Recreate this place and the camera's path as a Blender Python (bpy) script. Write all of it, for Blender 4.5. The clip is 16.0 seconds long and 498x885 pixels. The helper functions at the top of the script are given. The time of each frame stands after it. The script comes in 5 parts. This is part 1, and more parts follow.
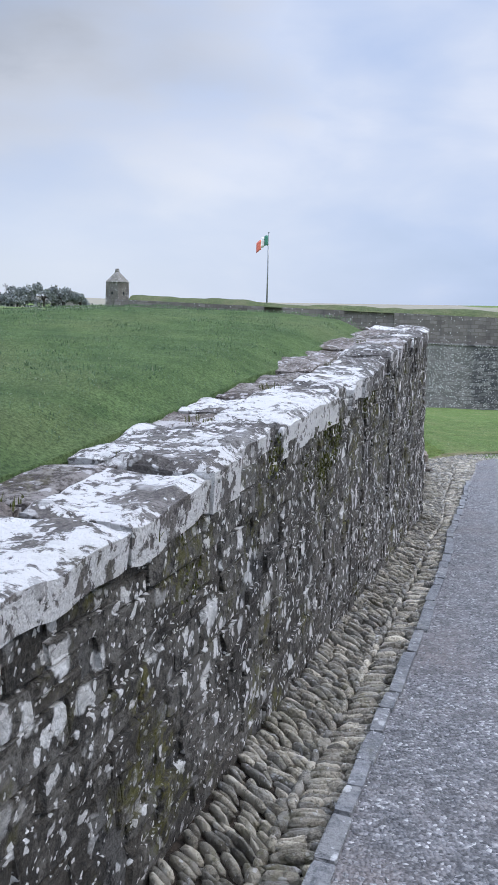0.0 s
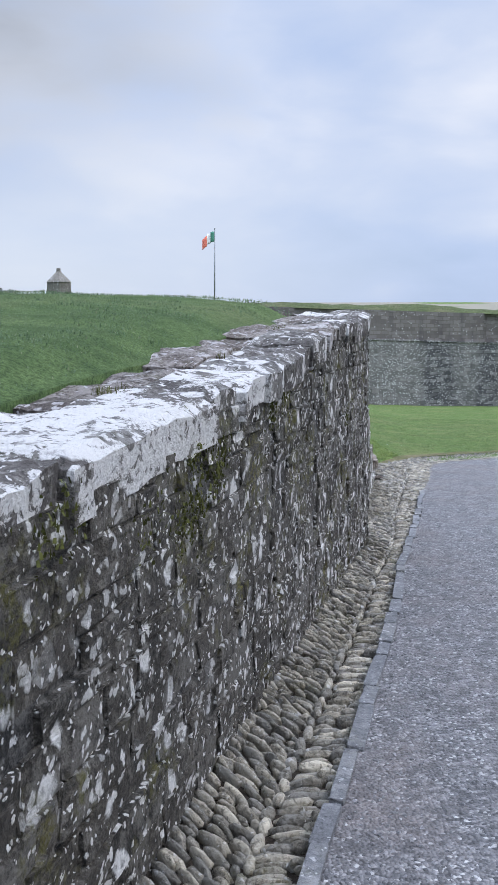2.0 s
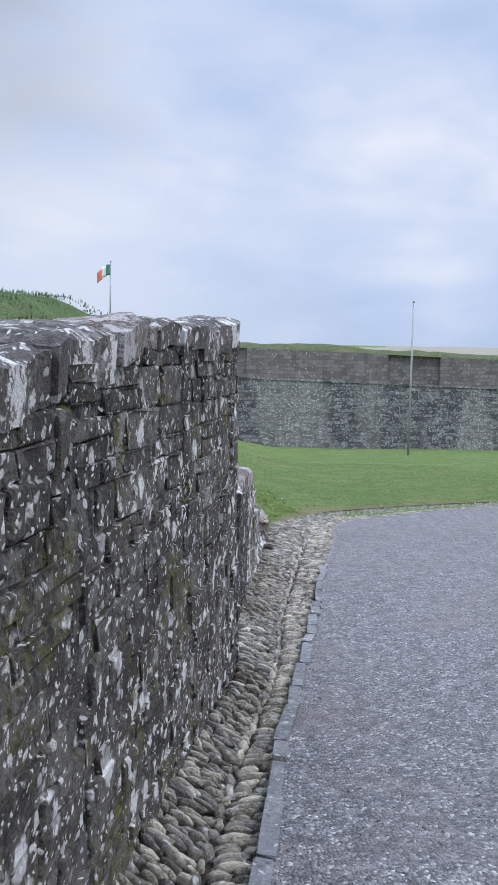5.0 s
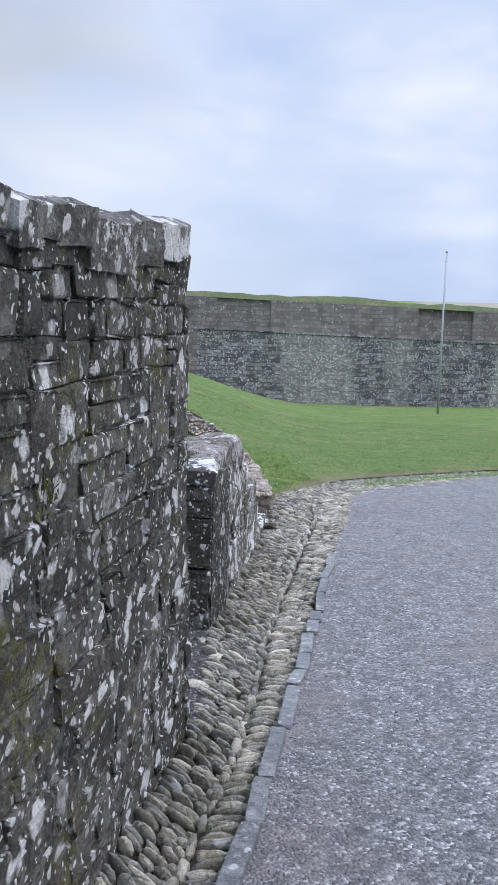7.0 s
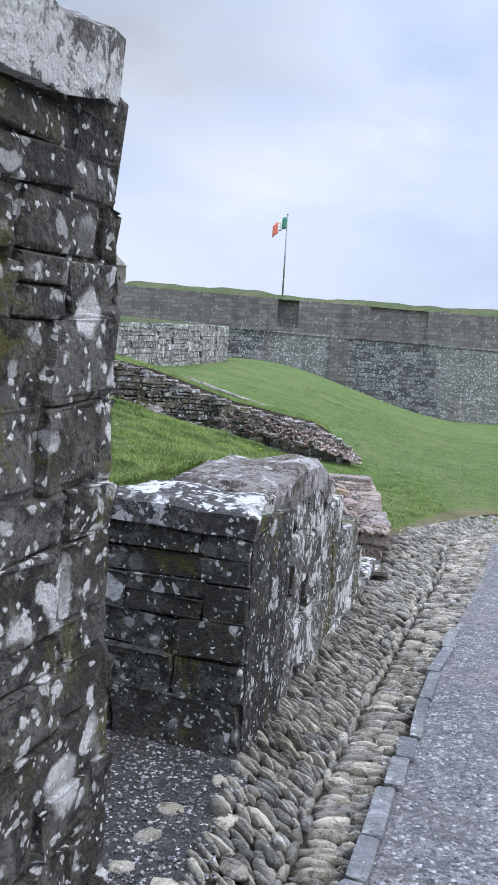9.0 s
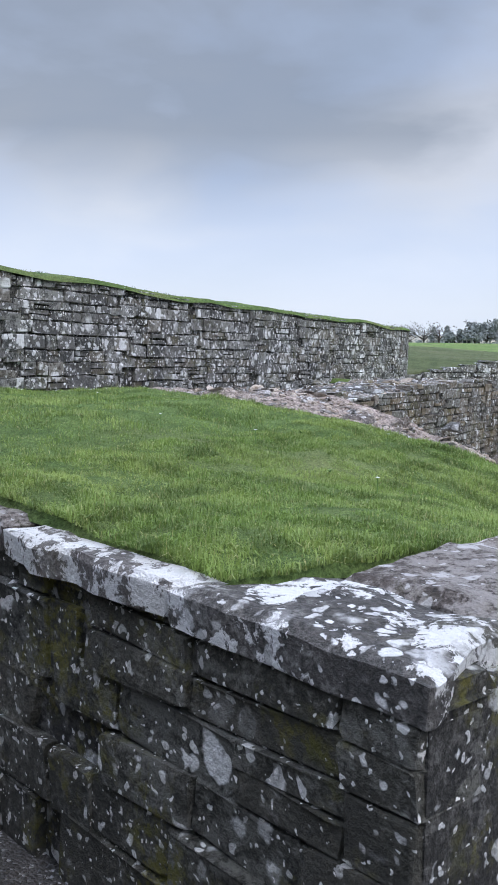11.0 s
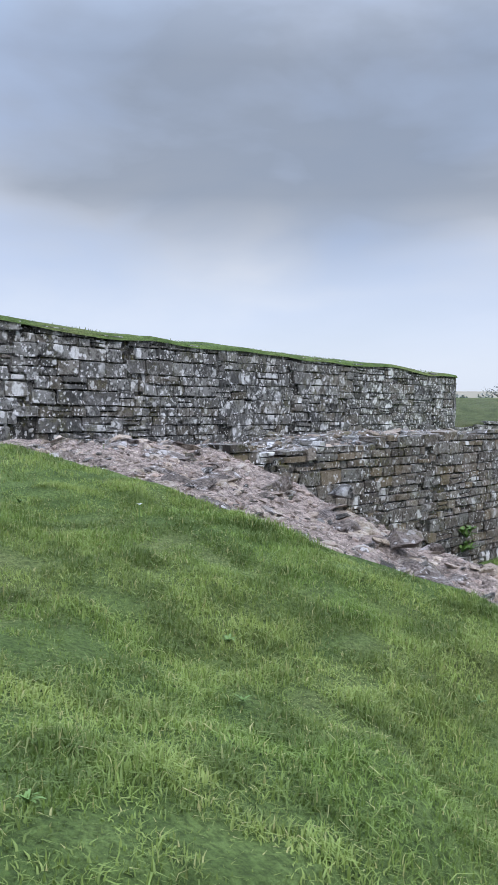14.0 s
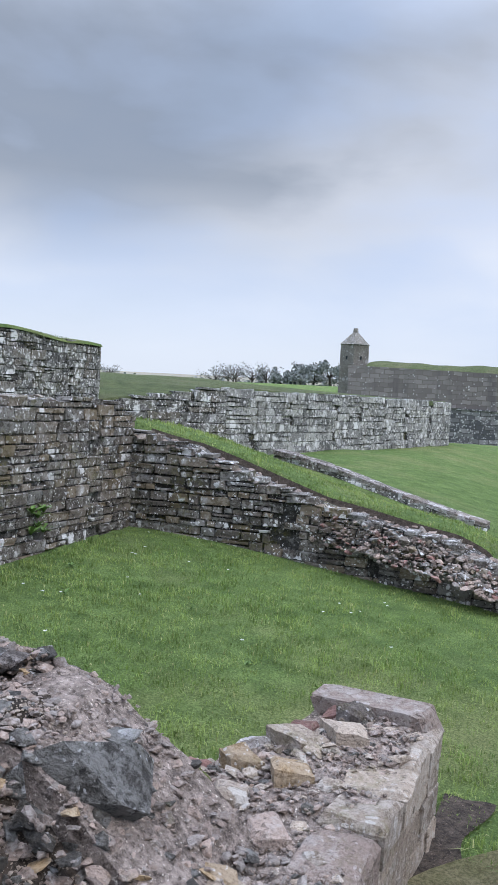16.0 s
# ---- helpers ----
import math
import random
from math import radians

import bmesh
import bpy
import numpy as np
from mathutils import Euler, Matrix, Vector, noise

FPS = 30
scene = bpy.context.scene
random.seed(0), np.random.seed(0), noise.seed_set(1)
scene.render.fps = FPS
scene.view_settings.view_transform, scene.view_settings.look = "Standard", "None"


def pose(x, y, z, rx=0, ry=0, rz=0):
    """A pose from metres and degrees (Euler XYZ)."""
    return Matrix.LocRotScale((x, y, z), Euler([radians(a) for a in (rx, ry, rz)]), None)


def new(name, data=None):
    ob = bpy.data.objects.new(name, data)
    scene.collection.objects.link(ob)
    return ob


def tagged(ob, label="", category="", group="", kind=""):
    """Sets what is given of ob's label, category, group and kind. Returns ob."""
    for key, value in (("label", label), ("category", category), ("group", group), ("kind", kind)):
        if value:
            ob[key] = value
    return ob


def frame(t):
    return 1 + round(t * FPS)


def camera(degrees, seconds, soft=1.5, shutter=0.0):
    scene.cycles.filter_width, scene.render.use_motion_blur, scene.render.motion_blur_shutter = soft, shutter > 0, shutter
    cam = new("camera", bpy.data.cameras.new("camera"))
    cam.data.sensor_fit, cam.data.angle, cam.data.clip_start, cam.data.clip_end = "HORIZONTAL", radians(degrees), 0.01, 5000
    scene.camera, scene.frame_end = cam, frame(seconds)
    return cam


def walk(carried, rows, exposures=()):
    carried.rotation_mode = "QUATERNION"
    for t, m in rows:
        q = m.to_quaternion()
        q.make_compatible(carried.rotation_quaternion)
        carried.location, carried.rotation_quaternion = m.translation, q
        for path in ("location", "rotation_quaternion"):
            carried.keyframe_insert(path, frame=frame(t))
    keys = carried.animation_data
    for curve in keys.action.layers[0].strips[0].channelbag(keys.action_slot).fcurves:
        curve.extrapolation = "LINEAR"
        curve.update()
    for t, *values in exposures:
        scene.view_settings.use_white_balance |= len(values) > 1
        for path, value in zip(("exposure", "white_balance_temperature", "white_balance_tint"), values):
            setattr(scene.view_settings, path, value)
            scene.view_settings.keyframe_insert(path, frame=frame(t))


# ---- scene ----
cam = camera(31.2, 16.0, soft=1.2)
METRES, EYE, TILT, LEAN, TURN = 15.3, 1.5, -4.0, 0.4, 0.0
ROWS = [
    (0.0, 0.0, 0.0, 0.0, 0.12, -3.91, -1.81),
    (0.5, 0.0071, 0.0261, 0.0001, -0.3, -3.99, -1.31),
    (1.0, 0.0143, 0.0597, -0.0019, -1.27, -4.3, -0.8),
    (1.5, 0.023, 0.0868, -0.0002, -2.09, -4.32, -0.63),
    (2.0, 0.0308, 0.1186, 0.0005, -2.71, -3.83, -0.61),
    (2.5, 0.0368, 0.1483, 0.0007, -2.91, -3.22, -0.7),
    (3.0, 0.0437, 0.1842, 0.0015, -3.44, -2.36, -0.73),
    (3.5, 0.0494, 0.2153, 0.0035, -4.26, -1.73, -0.72),
    (4.0, 0.0607, 0.2498, 0.004, -5.94, -1.1, -0.81),
    (4.5, 0.0693, 0.2795, 0.0021, -7.47, -0.81, -0.87),
    (5.0, 0.0813, 0.313, 0.0025, -8.7, -1.15, -1.03),
    (7.5, 0.1269, 0.458, 0.0033, -5.27, -4.28, -1.86),
    (8.0, 0.1356, 0.4913, 0.0032, -3.03, -4.12, -2.45),
    (8.5, 0.1464, 0.519, 0.001, -0.49, -4.05, -3.18),
    (9.0, 0.1569, 0.5512, 0.0004, 3.12, -3.79, -4.09),
    (9.5, 0.1636, 0.5803, 0.0004, 7.01, -3.53, -4.58),
    (10.0, 0.172, 0.6141, 0.0003, 12.14, -3.12, -4.65),
    (12.5, 0.1964, 0.7557, 0.0015, 52.78, -2.11, -1.69),
    (13.0, 0.2013, 0.7874, 0.0038, 50.78, -1.13, -2.0),
    (13.5, 0.2071, 0.8127, 0.0057, 45.55, 0.13, -2.75),
    (14.0, 0.2136, 0.8476, 0.0047, 39.04, 0.71, -3.32),
    (14.5, 0.2211, 0.8753, 0.0054, 34.25, 0.71, -3.89),
    (15.0, 0.2305, 0.9059, 0.0052, 29.45, 0.52, -4.39),
    (15.5, 0.2415, 0.9323, 0.0054, 25.67, 0.5, -4.63),
    (16.0, 0.2556, 0.9629, 0.0053, 21.42, 0.65, -4.68),
]
walk(cam, [(t, pose(0, 0, EYE, TILT, LEAN, TURN) @ pose(METRES * x, METRES * y, METRES * z, 90 + pitch, roll, yaw)) for t, x, y, z, yaw, pitch, roll in ROWS],
     [(0.0, -0.05), (5.0, -0.05), (7.5, 0.08), (8.5, 0.12), (10.0, 0.10), (12.5, 0.06), (14.0, 0.03), (16.0, 0.06)])

# ---------------------------------------------------------------- world and light
SUN_EL, SUN_AZ = 50.0, 105.0
world = bpy.data.worlds.new("world")
scene.world = world
world.use_nodes = True


class Nodes:
    """Short hand for building node trees."""

    def __init__(self, tree):
        self.tree = tree
        tree.nodes.clear()

    def add(self, kind, **settings):
        n = self.tree.nodes.new(kind)
        for key, value in settings.items():
            if key.startswith("i_"):
                n.inputs[key[2:].replace("_", " ")].default_value = value
            elif key == "operation":
                n.operation = value
            elif key == "blend_type":
                n.blend_type = value
            elif key == "data_type":
                n.data_type = value
            elif key == "sky_type":
                n.sky_type = value
            elif key == "feature":
                n.feature = value
        return n

    def wire(self, a, b):
        self.tree.links.new(a, b)

    def noise(self, vec, scale, detail=4.0, rough=0.55, dist=0.0):
        n = self.add("ShaderNodeTexNoise", i_Scale=scale, i_Detail=detail, i_Roughness=rough, i_Distortion=dist)
        self.wire(vec, n.inputs["Vector"])
        return n.outputs["Fac"]

    def ramp(self, fac, stops):
        n = self.tree.nodes.new("ShaderNodeValToRGB")
        el = n.color_ramp.elements
        while len(el) < len(stops):
            el.new(0.5)
        for e, (p, c) in zip(el, stops):
            e.position = p
            e.color = (c, c, c, 1) if isinstance(c, (int, float)) else (*c, 1)
        self.wire(fac, n.inputs["Fac"])
        return n.outputs["Color"]

    def mix(self, fac, a, b, blend="MIX"):
        n = self.add("ShaderNodeMix", data_type="RGBA", blend_type=blend)
        for sock, v in ((n.inputs[0], fac), (n.inputs[6], a), (n.inputs[7], b)):
            if isinstance(v, (int, float)):
                sock.default_value = v
            elif isinstance(v, tuple):
                sock.default_value = (*v, 1)
            else:
                self.wire(v, sock)
        return n.outputs[2]

    def math(self, op, a, b=0.0, c=0.0):
        n = self.add("ShaderNodeMath", operation=op)
        for sock, v in zip(n.inputs, (a, b, c)):
            if isinstance(v, (int, float)):
                sock.default_value = v
            else:
                self.wire(v, sock)
        return n.outputs[0]


# overcast sky: a clear-sky base under a broken deck of cloud, brighter towards the zenith
W = Nodes(world.node_tree)
tc = W.add("ShaderNodeTexCoord").outputs["Generated"]
sky = W.add("ShaderNodeTexSky", sky_type="NISHITA")
sky.sun_disc, sky.sun_elevation, sky.sun_rotation = False, radians(SUN_EL), radians(SUN_AZ)
sep = W.add("ShaderNodeSeparateXYZ")
W.wire(tc, sep.inputs[0])
up = W.math("MAXIMUM", sep.outputs[2], 0.0)
flat = W.add("ShaderNodeMapping")
flat.inputs["Scale"].default_value = (1.0, 1.0, 2.4)
W.wire(tc, flat.inputs["Vector"])
n1 = W.noise(flat.outputs[0], 1.9, 3.0, 0.45, 0.3)
n2 = W.noise(flat.outputs[0], 4.6, 5.0, 0.5, 0.2)
clouds = W.math("ADD", W.math("MULTIPLY", n1, 0.65), W.math("MULTIPLY", n2, 0.35))
deck = W.ramp(clouds, [(0.36, (0.43, 0.56, 0.80)), (0.47, (0.54, 0.66, 0.93)), (0.55, (0.67, 0.76, 0.97)), (0.64, (0.89, 0.93, 1.05))])
# a heavier, darker mass of cloud to the north-west, paler under it
mass = W.add("ShaderNodeVectorMath", operation="DOT_PRODUCT")
W.wire(tc, mass.inputs[0])
mass.inputs[1].default_value = (-0.54, 0.78, 0.315)
heavy = W.ramp(W.math("ADD", mass.outputs["Value"], W.math("MULTIPLY", W.math("SUBTRACT", n2, 0.5), 0.22)), [(0.84, 0.0), (1.0, 1.0)])
heavy = W.math("MULTIPLY", heavy, W.ramp(sep.outputs[2], [(0.09, 0.0), (0.23, 1.0)]))
deck = W.mix(W.math("MULTIPLY", heavy, 0.85), deck, (0.25, 0.295, 0.375))
bright = W.math("MULTIPLY", W.ramp(mass.outputs["Value"], [(0.62, 0.0), (0.90, 1.0)]), W.ramp(sep.outputs[2], [(0.05, 1.0), (0.19, 0.0)]))
deck = W.mix(W.math("MULTIPLY", bright, 0.75), deck, (0.80, 0.86, 0.97))
lift = W.math("ADD", W.math("MULTIPLY", W.ramp(up, [(0.36, 0.0), (0.95, 1.0)]), 3.6), 0.98)
lum = W.mix(1.0, deck, lift, "MULTIPLY")
bg1 = W.add("ShaderNodeBackground", i_Strength=1.12)
W.wire(lum, bg1.inputs["Color"])
bg2 = W.add("ShaderNodeBackground", i_Strength=0.06)
W.wire(sky.outputs["Color"], bg2.inputs["Color"])
both = W.add("ShaderNodeMixShader", i_Fac=0.85)
W.wire(bg2.outputs[0], both.inputs[1])
W.wire(bg1.outputs[0], both.inputs[2])
W.wire(both.outputs[0], W.add("ShaderNodeOutputWorld").inputs["Surface"])

sun = new("sun", bpy.data.lights.new("sun", "SUN"))
sun.data.energy, sun.data.angle, sun.data.color = 1.6, radians(24), (1.0, 0.93, 0.84)
sun.matrix_world = pose(0, 0, 40, 90 - SUN_EL, 0, 180 - SUN_AZ)

# ---------------------------------------------------------------- materials
MATS = {}


def material(name):
    m = bpy.data.materials.new(name)
    m.use_nodes = True
    MATS[name] = m
    return m, Nodes(m.node_tree)


def finish(N, color, rough, height=None, bump=0.4, distance=0.01, spec=0.4, metal=0.0):
    b = N.add("ShaderNodeBsdfPrincipled")
    b.inputs["Specular IOR Level"].default_value = spec
    b.inputs["Metallic"].default_value = metal
    for sock, v in ((b.inputs["Base Color"], color), (b.inputs["Roughness"], rough)):
        if isinstance(v, (int, float)):
            sock.default_value = v
        elif isinstance(v, tuple):
            sock.default_value = (*v, 1)
        else:
            N.wire(v, sock)
    if height is not None:
        bn = N.add("ShaderNodeBump", i_Strength=bump, i_Distance=distance)
        N.wire(height, bn.inputs["Height"])
        N.wire(bn.outputs[0], b.inputs["Normal"])
    N.wire(b.outputs[0], N.add("ShaderNodeOutputMaterial").inputs["Surface"])


def place(N, stretch=None):
    p = N.add("ShaderNodeNewGeometry").outputs["Position"]
    if stretch:
        mp = N.add("ShaderNodeMapping")
        mp.inputs["Scale"].default_value = stretch
        N.wire(p, mp.inputs["Vector"])
        return mp.outputs[0]
    return p


def warped(N, p, scale, amount):
    n = N.add("ShaderNodeTexNoise", i_Scale=scale, i_Detail=3.0)
    N.wire(p, n.inputs["Vector"])
    v = N.add("ShaderNodeVectorMath", operation="MULTIPLY_ADD")
    N.wire(n.outputs["Color"], v.inputs[0])
    v.inputs[1].default_value = (amount,) * 3
    N.wire(p, v.inputs[2])
    return v.outputs[0]


def blots(N, p, scale, size, share):
    """Round-ish patches: the cells whose own number is below share, out to size from their centre."""
    v = N.add("ShaderNodeTexVoronoi", i_Scale=scale)
    N.wire(p, v.inputs["Vector"])
    sp = N.add("ShaderNodeSeparateColor")
    N.wire(v.outputs["Color"], sp.inputs[0])
    reach = N.math("MULTIPLY_ADD", sp.outputs[1], size * 0.65, size * 0.45)
    inside = N.math("MULTIPLY_ADD", N.math("SUBTRACT", reach, v.outputs["Distance"]), 9.0, 0.5)
    inside = N.math("MINIMUM", N.math("MAXIMUM", inside, 0.0), 1.0)
    return N.math("MULTIPLY", inside, N.math("LESS_THAN", sp.outputs[0], share))


def stone(name, dark, light, white=0.35, patch=0.45, moss=0.15, size=9.0, tint=0.5, wet=0.75, lichen=(0.68, 0.67, 0.66), cream=(0.33, 0.32, 0.30), solid=0.0, crusty=0.5, relief=0.025, shade=0.35, ochre=0.0):
    """Weathered rubble with pale lichen patches, a film of grey crust, and moss. solid: how much of it broad sheets of lichen hide."""
    m, N = material(name)
    p = place(N)
    w = warped(N, p, 13.0, 0.10)
    grain = N.noise(p, 60.0, 6.0, 0.7)
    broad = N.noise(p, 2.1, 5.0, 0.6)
    mid = N.noise(p, 15.0, 7.0, 0.68)
    info = N.add("ShaderNodeObjectInfo").outputs["Random"]
    island = N.add("ShaderNodeNewGeometry").outputs["Random Per Island"]
    own = N.math("FRACT", N.math("ADD", N.math("MULTIPLY", info, 7.3), N.math("MULTIPLY", island, 5.1)))
    own2 = N.math("FRACT", N.math("MULTIPLY", own, 13.7))
    c = N.mix(N.ramp(N.math("ADD", N.math("MULTIPLY", grain, 0.55), N.math("MULTIPLY", mid, 0.5)), [(0.40, 0.0), (0.68, 1.0)]), dark, light)
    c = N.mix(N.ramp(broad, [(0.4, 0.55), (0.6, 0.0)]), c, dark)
    c = N.mix(N.math("MULTIPLY", own, tint), c, N.mix(0.5, c, tuple(min(1.0, a * 1.7) for a in light)))
    c = N.mix(N.math("MULTIPLY", own2, shade), c, tuple(a * 0.8 for a in dark))
    # grey-cream crust, more on some stones than on others
    speck = N.noise(p, 34.0, 6.0, 0.72, 0.6)
    c = N.mix(N.ramp(speck, [(0.36, 0.75), (0.47, 0.0)]), c, tuple(a * 0.6 for a in dark))
    lump = N.math("ADD", N.math("MULTIPLY", mid, 0.62), N.math("MULTIPLY", speck, 0.38))
    crust = N.ramp(N.math("ADD", N.math("ADD", lump, N.math("MULTIPLY", N.math("SUBTRACT", broad, 0.5), 0.35)), N.math("MULTIPLY", N.math("SUBTRACT", own2, 0.5), 0.14)), [(0.49, 0.0), (0.58, 1.0)])
    c = N.mix(N.math("MULTIPLY", crust, crusty), c, cream)
    if ochre:
        c = N.mix(N.math("MULTIPLY", N.ramp(N.math("FRACT", N.math("MULTIPLY", own, 29.3)), [(0.76, 0.0), (0.84, 1.0)]), ochre), c, N.mix(mid, (0.14, 0.09, 0.045), (0.40, 0.30, 0.17)))
    # white patches in three sizes
    where = N.ramp(N.math("ADD", N.noise(p, 1.9, 4.0, 0.6), N.math("MULTIPLY", N.math("SUBTRACT", own2, 0.5), 0.25)), [(0.42, 0.12), (0.56, 1.0)])
    big = N.math("MULTIPLY", blots(N, w, size, 0.42, patch), where)
    small = N.math("MULTIPLY", blots(N, w, size * 2.4, 0.42, patch), N.math("MULTIPLY_ADD", where, 0.5, 0.5))
    w3 = warped(N, p, 26.0, 0.05)
    fine = blots(N, w3, size * 5.5, 0.38, patch * 0.8)
    spots = N.math("MINIMUM", N.math("ADD", N.math("ADD", big, small), fine), 1.0)
    spots = N.math("MULTIPLY", spots, N.ramp(N.noise(p, 38.0, 5.0, 0.7), [(0.34, 0.5), (0.46, 1.0)]))
    if solid:
        sheetw = N.ramp(N.math("ADD", N.noise(w, 4.2, 9.0, 0.68), N.math("MULTIPLY", N.math("SUBTRACT", own, 0.5), 0.12)), [(0.60 - 0.22 * solid, 0.0), (0.62 - 0.22 * solid, 1.0)])
        flecks = N.ramp(N.noise(p, 17.0, 7.0, 0.72, 0.5), [(0.41, 0.0), (0.46, 1.0)])
        spots = N.math("MAXIMUM", spots, N.math("MULTIPLY", sheetw, flecks))
    c = N.mix(N.math("MULTIPLY", spots, white), c, lichen)
    # mustard lichen and moss in a few damp places
    damp = N.ramp(N.noise(p, 2.6, 5.0, 0.6), [(0.52, 0.0), (0.62, 1.0)])
    mo = N.math("MULTIPLY", N.math("MULTIPLY", damp, N.ramp(N.noise(p, 21.0, 5.0, 0.7), [(0.46, 0.0), (0.58, 1.0)])), moss)
    c = N.mix(mo, c, N.mix(N.noise(p, 8.0), (0.045, 0.06, 0.012), (0.19, 0.155, 0.03)))
    h = N.math("ADD", N.math("MULTIPLY", grain, 0.45), N.math("ADD", N.math("MULTIPLY", mid, 1.5), N.math("MULTIPLY", spots, 0.10)))
    r = N.math("MULTIPLY_ADD", spots, 0.15, wet)
    finish(N, c, r, h, 0.9, relief, 0.35)
    return m


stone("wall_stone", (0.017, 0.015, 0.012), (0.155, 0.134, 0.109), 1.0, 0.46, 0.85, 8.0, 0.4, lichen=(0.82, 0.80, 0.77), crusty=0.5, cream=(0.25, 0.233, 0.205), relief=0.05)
stone("mortar", (0.014, 0.013, 0.012), (0.10, 0.089, 0.076), 1.0, 0.40, 0.8, 8.0, 0.0, crusty=0.5, cream=(0.22, 0.21, 0.195), relief=0.05)
stone("cap_stone", (0.05, 0.044, 0.04), (0.24, 0.212, 0.192), 0.95, 0.40, 0.14, 7.0, 0.3, 0.8, (0.68, 0.66, 0.64), solid=0.42, crusty=0.4, relief=0.03)
stone("white_cap", (0.03, 0.028, 0.026), (0.20, 0.18, 0.165), 0.97, 0.45, 0.14, 7.0, 0.3, 0.8, (0.72, 0.70, 0.685), solid=0.56, crusty=0.45, relief=0.03)
stone("flag_stone", (0.045, 0.036, 0.031), (0.37, 0.305, 0.265), 0.85, 0.22, 0.3, 7.0, 0.5, 0.85, (0.62, 0.59, 0.58), solid=0.16, crusty=0.6, cream=(0.40, 0.365, 0.34), relief=0.05)
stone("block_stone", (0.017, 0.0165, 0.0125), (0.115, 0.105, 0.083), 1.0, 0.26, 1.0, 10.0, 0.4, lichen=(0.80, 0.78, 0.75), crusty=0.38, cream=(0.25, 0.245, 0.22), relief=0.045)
# east front: denser lichen, plus a paler base that paints in its stronger light
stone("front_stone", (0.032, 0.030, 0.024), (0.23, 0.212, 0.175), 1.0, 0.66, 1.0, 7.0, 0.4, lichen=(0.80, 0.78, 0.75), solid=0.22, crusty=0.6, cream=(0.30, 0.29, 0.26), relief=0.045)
stone("bank_stone", (0.030, 0.030, 0.029), (0.19, 0.178, 0.165), 1.0, 0.62, 0.4, 5.2, 0.8, crusty=0.7, shade=0.6, lichen=(0.70, 0.69, 0.68), ochre=0.15)
stone("ruin_stone", (0.036, 0.031, 0.027), (0.24, 0.20, 0.163), 0.95, 0.34, 0.45, 7.5, 0.9, crusty=0.5, shade=0.75, ochre=0.35)
stone("sand_stone", (0.17, 0.13, 0.10), (0.52, 0.43, 0.345), 0.5, 0.22, 0.3, 9.0, 0.6, 0.85, (0.60, 0.57, 0.53), crusty=0.4, cream=(0.45, 0.41, 0.37))
stone("rubble_stone", (0.11, 0.085, 0.073), (0.46, 0.35, 0.29), 0.4, 0.2, 0.3, 9.0, 0.9, 0.85, (0.55, 0.50, 0.47), crusty=0.4, shade=0.6)
stone("ochre_stone", (0.22, 0.145, 0.08), (0.50, 0.36, 0.21), 0.5, 0.2, 0.3, 9.0, 0.6, 0.85, crusty=0.25)
stone("red_stone", (0.13, 0.065, 0.055), (0.38, 0.21, 0.18), 0.4, 0.15, 0.2, 9.0, 0.6, 0.85, crusty=0.2)
stone("dark_rock", (0.032, 0.029, 0.026), (0.16, 0.14, 0.118), 0.5, 0.2, 0.4, 9.0, 0.4, 0.7, relief=0.05)
stone("pale_stone", (0.06, 0.06, 0.06), (0.31, 0.30, 0.285), 0.9, 0.5, 0.25, 4.0, 0.9, crusty=0.8, cream=(0.44, 0.43, 0.40), shade=0.7)
stone("cobble_stone", (0.075, 0.066, 0.051), (0.60, 0.53, 0.42), 0.5, 0.1, 0.35, 14.0, 1.0, 0.48, crusty=0.35, relief=0.02, shade=0.85)
stone("kerb_stone", (0.085, 0.086, 0.09), (0.23, 0.23, 0.238), 0.5, 0.12, 0.15, 12.0, 0.5, 0.65, crusty=0.3, relief=0.012)
stone("chip_stone", (0.06, 0.06, 0.064), (0.36, 0.35, 0.355), 0.5, 0.12, 0.0, 12.0, 0.9, 0.6, crusty=0.3, relief=0.006, shade=0.8)
stone("tower_stone", (0.10, 0.094, 0.084), (0.36, 0.33, 0.28), 0.6, 0.3, 0.1, 1.6, 0.6, crusty=0.4, relief=0.1)


